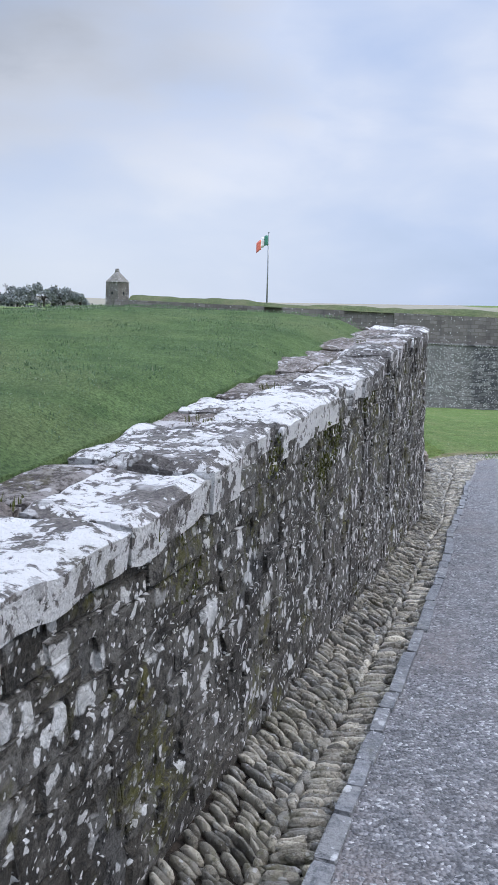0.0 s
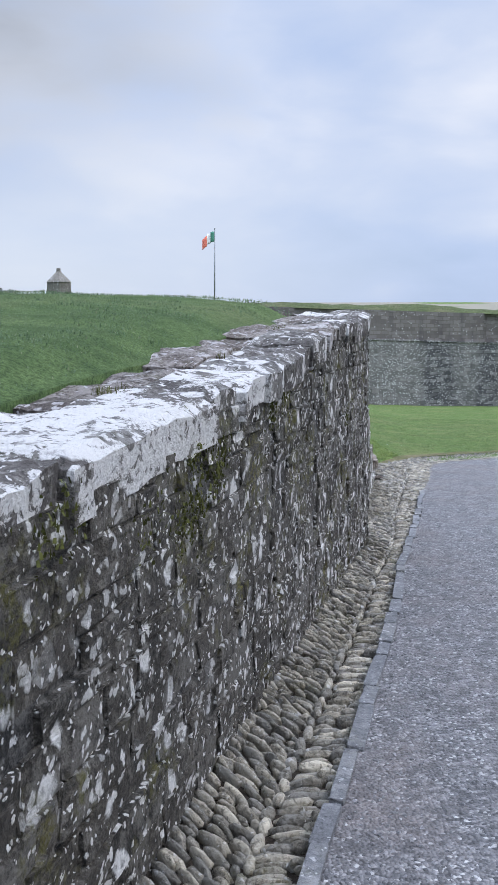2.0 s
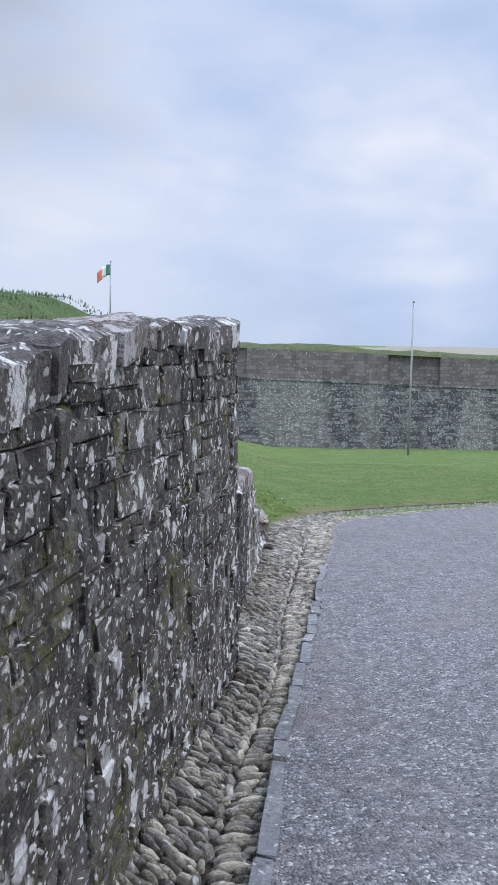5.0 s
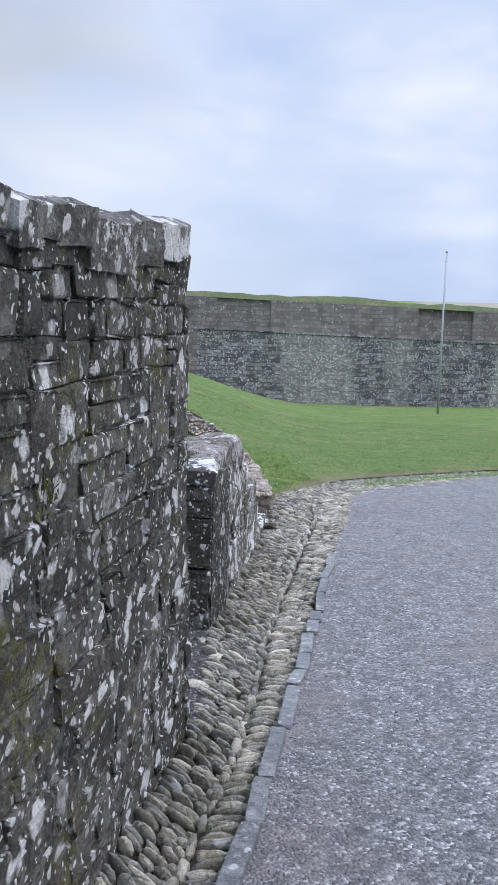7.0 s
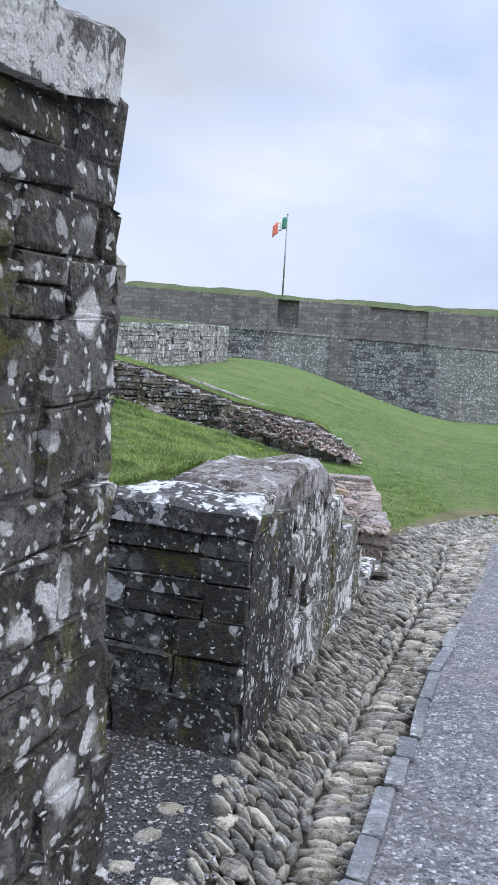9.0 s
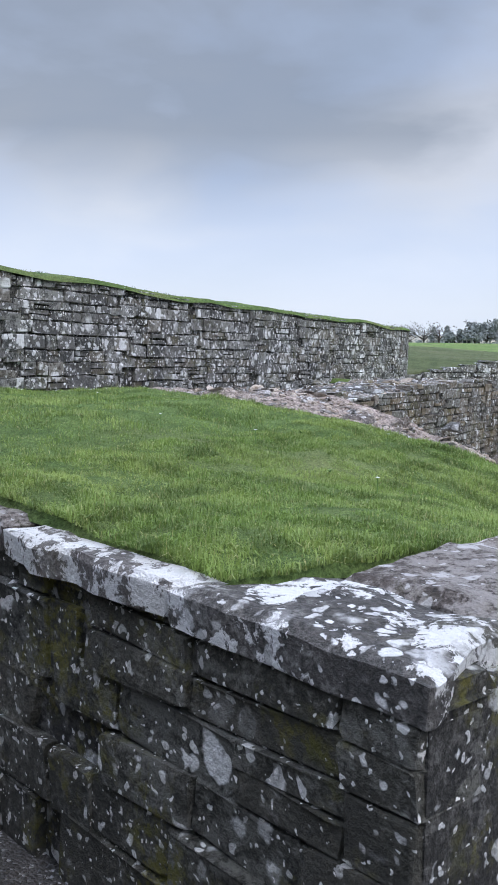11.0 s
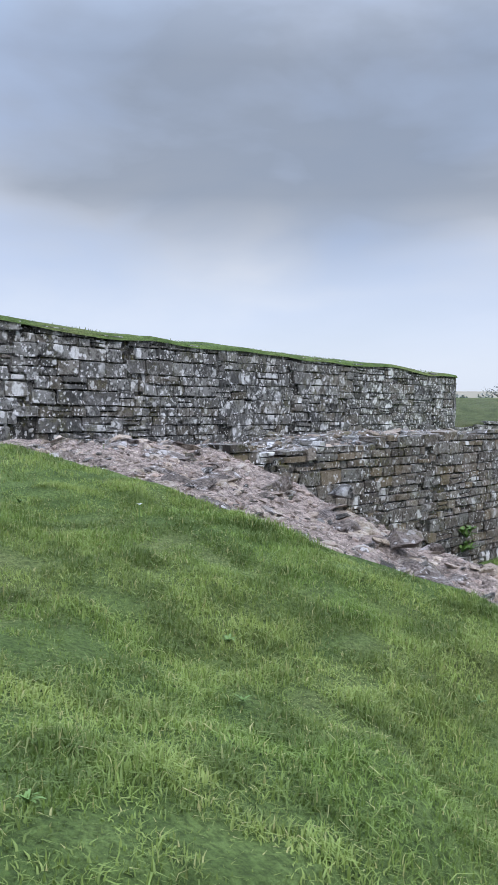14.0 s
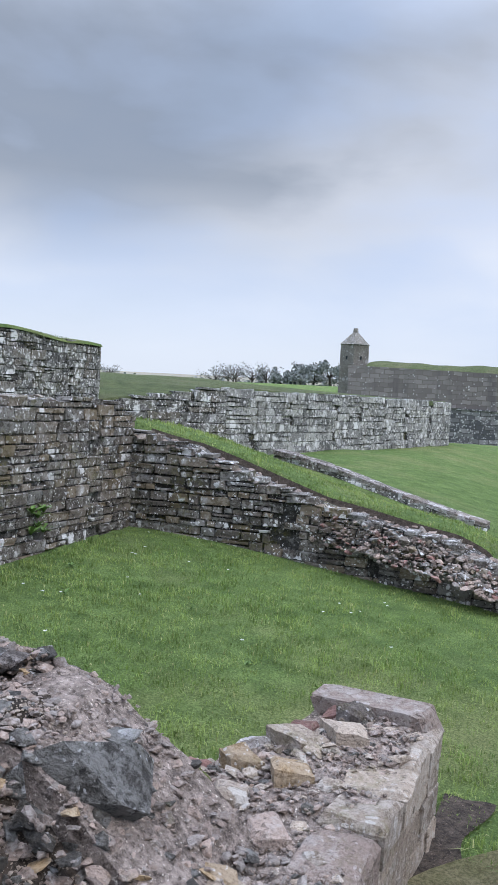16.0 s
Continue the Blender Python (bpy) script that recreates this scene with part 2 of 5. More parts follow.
def far_wall_stuff(name, dots, brown):
    m, N = material(name)
    p = place(N)
    mp = N.add("ShaderNodeMapping")
    mp.inputs["Rotation"].default_value = (radians(90), 0, 0)
    N.wire(p, mp.inputs["Vector"])
    w = warped(N, mp.outputs[0], 1.2, 0.3)
    br = N.add("ShaderNodeTexBrick")
    br.offset_frequency, br.squash_frequency = 2, 3
    for key, v in (("Scale", 1.0), ("Mortar Size", 0.02), ("Brick Width", 0.55), ("Row Height", 0.26), ("Bias", -0.1)):
        br.inputs[key].default_value = v
    # stone colours lifted to carry the haze over the distance
    br.inputs["Color1"].default_value = (0.075, 0.075, 0.079, 1)
    br.inputs["Color2"].default_value = (0.26, 0.25, 0.245, 1)
    br.inputs["Mortar"].default_value = (0.06, 0.058, 0.055, 1)
    N.wire(w, br.inputs["Vector"])
    c = br.outputs["Color"]
    spots = blots(N, warped(N, p, 3.0, 0.25), 8.5, 0.42, dots)
    pale = N.ramp(N.noise(place(N, (0.11, 1, 0.02)), 1.0, 3.0, 0.5), [(0.49, 0.0), (0.53, 1.0)])
    c = N.mix(brown, c, (0.205, 0.165, 0.145))
    c = N.mix(N.math("MULTIPLY", pale, 0.35 - 0.6 * brown), c, (0.34, 0.32, 0.29))
    c = N.mix(N.math("MULTIPLY", spots, N.math("MULTIPLY_ADD", pale, 0.2, 0.55)), c, (0.66, 0.65, 0.63))
    streak = N.ramp(N.noise(place(N, (1.3, 1, 0.12)), 1.0, 5.0, 0.6), [(0.5, 0.0), (0.7, 1.0)])
    c = N.mix(N.math("MULTIPLY", streak, 0.45), c, (0.05, 0.05, 0.052))
    finish(N, c, 0.9, N.math("ADD", br.outputs["Fac"], N.noise(p, 5.0, 5.0)), 0.6, 0.05)


far_wall_stuff("far_masonry", 0.72, 0.0)
far_wall_stuff("far_parapet", 0.12, 0.45)


def turf(name, deep, fresh, dry, far=False):
    m, N = material(name)
    p = place(N)
    big, mid, fine = N.noise(p, 0.55, 5.0, 0.6), N.noise(p, 4.0, 6.0, 0.65), N.noise(p, 60.0, 5.0, 0.7)
    c = N.mix(N.ramp(mid, [(0.35, 0.0), (0.66, 1.0)]), deep, fresh)
    c = N.mix(N.ramp(big, [(0.50, 0.0), (0.68, 0.6)]), c, dry)
    c = N.mix(N.ramp(fine, [(0.40, 0.65), (0.60, 0.0)]), c, tuple(a * 0.35 for a in deep))
    if far:
        # stubble fields on the hills well beyond the fort
        north = N.add("ShaderNodeSeparateXYZ")
        N.wire(p, north.inputs[0])
        field = N.math("MULTIPLY", N.math("GREATER_THAN", north.outputs[1], 240.0), N.ramp(N.noise(p, 0.006, 2.0), [(0.40, 0.0), (0.42, 1.0)]))
        c = N.mix(field, c, (0.24, 0.22, 0.17))
    finish(N, c, 0.95, N.math("ADD", fine, mid), 0.9, 0.05, 0.15)


turf("turf", (0.09, 0.145, 0.04), (0.19, 0.27, 0.082), (0.28, 0.275, 0.12), far=True)
turf("terrace_turf", (0.076, 0.13, 0.045), (0.16, 0.235, 0.085), (0.22, 0.25, 0.11))
turf("dry_turf", (0.14, 0.14, 0.06), (0.27, 0.235, 0.13), (0.34, 0.27, 0.18))
turf("far_turf", (0.075, 0.098, 0.042), (0.14, 0.163, 0.07), (0.205, 0.185, 0.11))


def blade_stuff(name, root, mid_c, tip, straw):
    m, N = material(name)
    g = N.add("ShaderNodeNewGeometry")
    island = g.outputs["Random Per Island"]
    patch = N.noise(g.outputs["Position"], 1.3, 4.0, 0.6)
    c = N.mix(island, root, mid_c)
    c = N.mix(N.ramp(patch, [(0.4, 0.0), (0.65, 0.8)]), c, tip)
    c = N.mix(N.ramp(N.noise(g.outputs["Position"], 4.2, 4.0, 0.65), [(0.40, 0.8), (0.56, 0.0)]), c, tuple(a * 0.62 for a in root))
    c = N.mix(N.ramp(island, [(0.90, 0.0), (0.97, 0.8)]), c, straw)
    b = N.add("ShaderNodeBsdfPrincipled")
    N.wire(c, b.inputs["Base Color"])
    b.inputs["Roughness"].default_value = 0.55
    b.inputs["Specular IOR Level"].default_value = 0.3
    t = N.add("ShaderNodeBsdfTranslucent")
    N.wire(c, t.inputs["Color"])
    s = N.add("ShaderNodeMixShader", i_Fac=0.35)
    N.wire(b.outputs[0], s.inputs[1])
    N.wire(t.outputs[0], s.inputs[2])
    N.wire(s.outputs[0], N.add("ShaderNodeOutputMaterial").inputs["Surface"])


blade_stuff("blades", (0.125, 0.19, 0.042), (0.215, 0.315, 0.072), (0.315, 0.385, 0.11), (0.40, 0.38, 0.17))
blade_stuff("lawn_blades", (0.12, 0.18, 0.07), (0.225, 0.30, 0.115), (0.29, 0.34, 0.145), (0.36, 0.34, 0.19))
# terrace blades: bluer and duller, a veil of haze mixed into the green
blade_stuff("hazed_blades", (0.088, 0.148, 0.07), (0.155, 0.232, 0.118), (0.20, 0.27, 0.142), (0.28, 0.28, 0.17))


def gravel_stuff(name, dark, light, spark, size=85.0, tan=(0.18, 0.15, 0.138)):
    m, N = material(name)
    p = place(N)
    v = N.add("ShaderNodeTexVoronoi", i_Scale=size)
    N.wire(p, v.inputs["Vector"])
    sp = N.add("ShaderNodeSeparateColor")
    N.wire(v.outputs["Color"], sp.inputs[0])
    broad = N.noise(p, 1.1, 5.0, 0.6)
    c = N.mix(N.ramp(sp.outputs[0], [(0.0, 0.0), (0.85, 0.7), (1.0, 1.0)]), dark, light)
    c = N.mix(N.ramp(sp.outputs[1], [(0.88, 0.0), (0.95, spark)]), c, (0.45, 0.44, 0.43))
    c = N.mix(N.ramp(broad, [(0.46, 0.0), (0.64, 0.6)]), c, tan)
    c = N.mix(N.ramp(N.noise(p, 9.0, 5.0, 0.7), [(0.40, 0.5), (0.54, 0.0)]), c, tuple(a * 0.7 for a in dark))
    h = N.math("SUBTRACT", N.noise(p, 140.0, 3.0), N.math("MULTIPLY", v.outputs["Distance"], 2.0))
    finish(N, c, 0.62, h, 0.8, 0.012, 0.5)


gravel_stuff("gravel", (0.055, 0.054, 0.057), (0.29, 0.279, 0.279), 1.0, 70.0)
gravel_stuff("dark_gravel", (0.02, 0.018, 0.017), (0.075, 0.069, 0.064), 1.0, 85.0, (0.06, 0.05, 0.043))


def soil_stuff(name, dark, light):
    m, N = material(name)
    p = place(N)
    c = N.mix(N.ramp(N.noise(p, 16.0, 9.0, 0.75), [(0.34, 0.0), (0.66, 1.0)]), dark, light)
    c = N.mix(N.ramp(N.noise(p, 48.0, 5.0, 0.75), [(0.36, 0.8), (0.48, 0.0)]), c, dark)
    c = N.mix(N.ramp(N.noise(p, 70.0, 4.0, 0.7), [(0.60, 0.0), (0.68, 0.7)]), c, tuple(min(1, a * 2.2) for a in light))
    finish(N, c, 0.95, N.noise(p, 30.0, 8.0, 0.7), 1.0, 0.04, 0.2)


soil_stuff("soil", (0.02, 0.015, 0.011), (0.085, 0.065, 0.05))
soil_stuff("rubble_mortar", (0.045, 0.034, 0.028), (0.50, 0.405, 0.35))
soil_stuff("debris", (0.014, 0.011, 0.008), (0.13, 0.10, 0.08))


def plain(name, color, rough=0.6, metal=0.0, vary=0.15):
    m, N = material(name)
    p = place(N)
    c = N.mix(N.math("MULTIPLY", N.noise(p, 9.0, 6.0, 0.65), vary * 2), color, tuple(a * 0.6 for a in color))
    finish(N, c, rough, N.noise(p, 60.0, 4.0), 0.15, 0.004, 0.4, metal)


plain("white_paint", (0.34, 0.34, 0.35), 0.5)
plain("pole_grey", (0.30, 0.31, 0.32), 0.45, 0.5)
plain("flag_green", (0.07, 0.24, 0.17), 0.8)
plain("flag_white", (0.75, 0.75, 0.75), 0.8)
plain("flag_orange", (0.78, 0.20, 0.14), 0.8)
plain("slate", (0.16, 0.16, 0.165), 0.8)
plain("render_white", (0.5, 0.49, 0.48), 0.9)
plain("window_dark", (0.03, 0.035, 0.04), 0.2)
# far trees and hedge: distance haze is put into these greyed, lightened colours
plain("hazed_foliage", (0.23, 0.25, 0.24), 0.9, 0.0, 0.4)
plain("hazed_twigs", (0.26, 0.26, 0.26), 0.95, 0.0, 0.4)
plain("bark", (0.06, 0.05, 0.045), 0.95)
plain("moss_green", (0.085, 0.09, 0.02), 0.95, 0.0, 0.4)
plain("weed_leaf", (0.12, 0.21, 0.05), 0.6, 0.0, 0.3)
plain("petal_yellow", (0.75, 0.62, 0.03), 0.6)
plain("petal_white", (0.8, 0.8, 0.78), 0.6)

# ---------------------------------------------------------------- geometry helpers
rng = random.Random(7)


def lerp(a, b, t):
    return a + (b - a) * t


def table(pairs):
    """A broken line through (place, value) pairs, as a function."""
    xs, ys = [p[0] for p in pairs], [p[1] for p in pairs]
    return lambda v: float(np.interp(v, xs, ys))


def smooth(a, b, v):
    t = min(1.0, max(0.0, (v - a) / (b - a)))
    return t * t * (3 - 2 * t)


def mesh_from(name, verts, faces, mat, soft=False):
    me = bpy.data.meshes.new(name)
    me.from_pydata([tuple(v) for v in verts], [], faces)
    me.materials.append(MATS[mat])
    if soft:
        me.polygons.foreach_set("use_smooth", [True] * len(me.polygons))
    me.update()
    return me


def bm_mesh(name, bm, mat, soft=False):
    bmesh.ops.recalc_face_normals(bm, faces=bm.faces)
    me = bpy.data.meshes.new(name)
    bm.to_mesh(me)
    bm.free()
    me.materials.append(MATS[mat])
    if soft:
        me.polygons.foreach_set("use_smooth", [True] * len(me.polygons))
    return me


def part(name, me, parent, m=None, label=""):
    ob = new(name, me)
    ob.parent = parent
    if m is not None:
        ob.matrix_basis = m
    if label:
        ob["label"] = label
    return ob


def empty(name, m=None):
    ob = new(name)
    ob.empty_display_size = 0.2
    if m is not None:
        ob.matrix_basis = m
    return ob


def block_shape(r, bevel=0.09, jitter=0.05):
    """A worn, roughly squared stone one unit wide, its faces broken by a coarse grid."""
    bm = bmesh.new()
    bmesh.ops.create_cube(bm, size=1.0)
    bmesh.ops.subdivide_edges(bm, edges=bm.edges[:], cuts=2, use_grid_fill=True)
    skew = Vector((r.uniform(-1, 1), 0, r.uniform(-1, 1))) * jitter
    for v in bm.verts:
        q = Vector([math.copysign(0.5, c) if abs(c) > 0.4 else math.copysign(0.5 - bevel, c) for c in v.co])
        rim = sum(abs(c) > 0.49 for c in q)
        q *= (1.0, 1.0, 0.99, 0.955)[rim]
        q.x += skew.x * q.z * 2
        q.z += skew.z * q.x * 2
        v.co = q + Vector((r.uniform(-1, 1), r.uniform(-1.4, 1.4), r.uniform(-1, 1))) * jitter * 0.6
    return bm


def rock_shape(r):
    """An angular broken stone one unit across."""
    bm = bmesh.new()
    for _ in range(15):
        d = Vector((r.gauss(0, 1), r.gauss(0, 1), r.gauss(0, 1))).normalized()
        bm.verts.new(Vector((d.x, d.y, d.z)) * r.uniform(0.40, 0.56))
    got = bmesh.ops.convex_hull(bm, input=bm.verts)
    bmesh.ops.delete(bm, geom=[g for g in got["geom_interior"] if isinstance(g, bmesh.types.BMVert)], context="VERTS")
    return bm


def cobble_shape(r):
    bm = bmesh.new()
    bmesh.ops.create_uvsphere(bm, u_segments=7, v_segments=5, radius=0.5)
    k = r.uniform(0.82, 1.05)
    for v in bm.verts:
        v.co = Vector([math.copysign(abs(2 * c) ** k / 2, c) for c in v.co]) + Vector((r.uniform(-1, 1), r.uniform(-1, 1), r.uniform(-1, 1))) * 0.075
    return bm


SHAPES = {}


def shapes(kind, mat, count=9):
    key = (kind, mat)
    if key not in SHAPES:
        r = random.Random(sum(map(ord, kind + mat)))
        make = {"block": block_shape, "rock": rock_shape, "cobble": cobble_shape, "slab": lambda q: block_shape(q, 0.07, 0.02)}[kind]
        SHAPES[key] = [bm_mesh(kind + "_" + mat, make(r), mat, kind == "cobble") for _ in range(count)]
    return SHAPES[key]


class Heap:
    """Many small pieces joined into one mesh."""

    def __init__(self):
        self.v, self.f, self.n = [], [], 0
        self.cache = {}

    def put(self, me, m):
        if me.name not in self.cache:
            self.cache[me.name] = (np.array([v.co[:] for v in me.vertices]), [tuple(p.vertices) for p in me.polygons])
        co, fa = self.cache[me.name]
        a = np.array(m)
        self.v.append(co @ a[:3, :3].T + a[:3, 3])
        self.f.extend([tuple(i + self.n for i in q) for q in fa])
        self.n += len(co)

    def done(self, name, mat, parent=None, label="", soft=False):
        if not self.n:
            return None
        ob = new(name, mesh_from(name, np.concatenate(self.v), self.f, mat, soft))
        ob.parent = parent
        return tagged(ob, label=label, kind="stuff")


def turned(x, y, z, rx, ry, rz, sx, sy, sz):
    return pose(x, y, z, rx, ry, rz) @ Matrix.Diagonal((sx, sy, sz, 1))


def masonry(parent, p0, p1, zb, zt, mat, h=(0.12, 0.22), l=(0.2, 0.5), depth=0.18, batter=0.0, near=None, seed=1, gap=0.005, proud=0.012, piece="stone"):
    """Courses of stones on the right-hand face of the line p0 to p1; near(s, z) says which ones are single pieces."""
    r = random.Random(seed)
    p0, p1 = Vector(p0), Vector(p1)
    along = p1 - p0
    length = along.length
    along /= length
    inward = Vector((-along.y, along.x))
    ang = math.degrees(math.atan2(along.y, along.x))
    low = min(zb(length * i / 20) for i in range(21))
    top = max(zt(length * i / 20) for i in range(21))
    heap, kinds = Heap(), shapes("block", mat)
    cuts = [0.0]
    while cuts[-1] < length:
        cuts.append(cuts[-1] + r.uniform(0.9, 1.9))
    cuts[-1] = length
    if len(cuts) > 2 and cuts[-1] - cuts[-2] < 0.5:
        cuts.pop(-2)
    ch = r.uniform(*h)
    for i in range(len(cuts) - 1):
        z = low - r.uniform(0, 0.12)
        while z < top:
            ch = r.uniform(*h)
            stop = cuts[i + 1] + (r.uniform(-0.2, 0.2) if i < len(cuts) - 2 else 0.0)
            s = cuts[i] + (r.uniform(-0.2, 0.2) if i else 0.0)
            while s < stop - 0.02:
                ln = r.uniform(*l) * (1.25 if ch > (h[0] + h[1]) / 2 else 0.85)
                if stop - s - ln < l[0] * 0.6:
                    ln = stop - s
                a, b = max(s, 0.0), min(s + ln, length)
                s += ln
                if b - a < 0.05:
                    continue
                mid = (a + b) / 2
                layers = [(z, ch)] if r.random() > 0.18 else [(z, ch * 0.52), (z + ch * 0.52, ch * 0.48)]
                for z0, hh in layers:
                    z1 = min(z0 + hh, zt(mid))
                    z0 = max(z0, zb(mid) - 0.06)
                    if z1 - z0 < 0.035:
                        continue
                    zc = (z0 + z1) / 2
                    out = batter * (zt(mid) - zc) + r.uniform(-0.4, 1.0) * proud
                    c = p0 + along * mid + inward * (depth / 2 - out)
                    m = turned(c.x, c.y, zc, r.uniform(-1.5, 1.5), r.uniform(-2.5, 2.5), ang + r.uniform(-1.0, 1.0), b - a - gap * r.uniform(0.2, 1.6), depth, z1 - z0 - gap * r.uniform(0.2, 1.5))
                    me = r.choice(kinds)
                    if near is not None and near(mid, zc):
                        part(piece, me, parent, m)
                    else:
                        heap.put(me, m)
            z += ch
    heap.done("stonework", mat, parent)


def core(name, p0, p1, zb, zt, thick, mat, inset=0.010, batter=0.0, steps=40, rough=0.02):
    """The body of a wall behind its facing stones, with an uneven top."""
    p0, p1 = Vector(p0), Vector(p1)
    along = (p1 - p0).normalized()
    inward = Vector((-along.y, along.x))
    length = (p1 - p0).length
    verts, faces, across = [], [], 4
    for i in range(steps + 1):
        s = length * i / steps
        b, t = zb(s) - 0.3, zt(s)
        front = p0 + along * s + inward * inset
        row = [(front - inward * batter * (t - b), b)]
        for k in range(across + 1):
            q = front + inward * (thick - 2 * inset) * k / across
            row.append((q, t - 0.02 + noise.noise(Vector((q.x * 3, q.y * 3, 4.0))) * rough))
        row.append((front + inward * (thick - 2 * inset), b))
        verts += [(q.x, q.y, z) for q, z in row]
    w = across + 3
    for i in range(steps):
        for k in range(w - 1):
            a = i * w + k
            faces.append((a, a + w, a + w + 1, a + 1))
        faces.append((i * w + w - 1, (i + 1) * w + w - 1, (i + 1) * w, i * w))
    faces += [tuple(range(w)), tuple(reversed(range(steps * w, steps * w + w)))]
    me = mesh_from(name, verts, faces, mat)
    bm = bmesh.new()
    bm.from_mesh(me)
    bmesh.ops.recalc_face_normals(bm, faces=bm.faces)
    bm.to_mesh(me)
    bm.free()
    return new(name, me)


def sheet(name, xs, ys, z, mat, keep=None, soft=True):
    """A surface over a grid of places."""
    verts = [(x, y, z(x, y)) for y in ys for x in xs]
    n, faces = len(xs), []
    for j in range(len(ys) - 1):
        for i in range(n - 1):
            if keep is None or keep((xs[i] + xs[i + 1]) / 2, (ys[j] + ys[j + 1]) / 2):
                faces.append((j * n + i, j * n + i + 1, (j + 1) * n + i + 1, (j + 1) * n + i))
    me = mesh_from(name, verts, faces, mat, soft)
    return new(name, me)


def strip(name, left, right, zl, zr, mat, cols=6, soft=True, sag=0.0):
    """A surface between two lines of as many points each."""
    verts, faces = [], []
    for (a, b) in zip(left, right):
        for k in range(cols + 1):
            t = k / cols
            x, y = lerp(a[0], b[0], t), lerp(a[1], b[1], t)
            verts.append((x, y, lerp(zl(a[0], a[1]), zr(b[0], b[1]), t) - sag * (1 - abs(2 * t - 1))))
    w = cols + 1
    for i in range(len(left) - 1):
        for k in range(cols):
            faces.append((i * w + k, i * w + k + 1, (i + 1) * w + k + 1, (i + 1) * w + k))
    return new(name, mesh_from(name, verts, faces, mat, soft))


def flag_stone(parent, corners, z, thick, mat, seed, n=7, m=6, rough=0.02, name="capstone", edge=0.05, slope=None):
    """A flat worn stone over four corners, with a broken outline and a hollowed top. z: height, or a function of place."""
    a, b, c, d = (Vector(q) for q in corners)
    verts, faces = [], []

    def at(u, v):
        return (a * (1 - u) + b * u) * (1 - v) + (d * (1 - u) + c * u) * v

    for j in range(m + 1):
        for i in range(n + 1):
            u, v = i / n, j / m
            q = at(u, v)
            e = Vector((noise.noise(Vector((q.x * 4, q.y * 4, seed))), noise.noise(Vector((q.x * 4, q.y * 4, seed + 9.0)))))
            rim = min(u, 1 - u, v, 1 - v)
            q = q + e * edge * (1.0 if rim == 0 else 0.4)
            zz = (z(q.x, q.y) if callable(z) else z) + noise.noise(Vector((q.x * 3.5, q.y * 3.5, seed + 3.0))) * rough * 1.6 + noise.noise(Vector((q.x * 11, q.y * 11, seed))) * rough * 0.7
            verts.append((q.x, q.y, zz - (thick * 0.22 if rim == 0 else 0.0)))
    w = n + 1
    for j in range(m):
        for i in range(n):
            k = j * w + i
            faces.append((k, k + 1, k + 1 + w, k + w))
    ring = [i for i in range(w)] + [j * w + n for j in range(1, m + 1)] + [m * w + i for i in range(n - 1, -1, -1)] + [j * w for j in range(m - 1, 0, -1)]
    base = len(verts)
    mid = at(0.5, 0.5)
    for i in ring:
        x, y, zz = verts[i]
        verts.append((x + (mid.x - x) * 0.03, y + (mid.y - y) * 0.03, zz - thick))
    k = len(ring)
    for i in range(k):
        j = (i + 1) % k
        faces.append((ring[i], base + i, base + j, ring[j]))
    faces.append(tuple(base + i for i in range(k)))
    me = mesh_from(name, verts, faces, mat)
    bm = bmesh.new()
    bm.from_mesh(me)
    bmesh.ops.recalc_face_normals(bm, faces=bm.faces)
    bm.to_mesh(me)
    bm.free()
    return part(name, me, parent)


def loft(name, left, right, z, mat, cols=24, bunch=1.0, skirt=0.0):
    """A surface between two lines of as many points each, at the height z(x, y); bunch above 1 draws the columns to the left line."""
    verts, faces = [], []
    for a, b in zip(left, right):
        for k in range(cols + 1):
            t = (k / cols) ** bunch
            x, y = lerp(a[0], b[0], t), lerp(a[1], b[1], t)
            verts.append((x, y, z(x, y) - (skirt if k == 0 else 0.0)))
    w = cols + 1
    for i in range(len(left) - 1):
        for k in range(cols):
            faces.append((i * w + k, i * w + k + 1, (i + 1) * w + k + 1, (i + 1) * w + k))
    me = mesh_from(name, verts, faces, mat, True)
    if me.polygons[len(faces) // 2].normal.z < 0:
        me.flip_normals()
    return new(name, me)


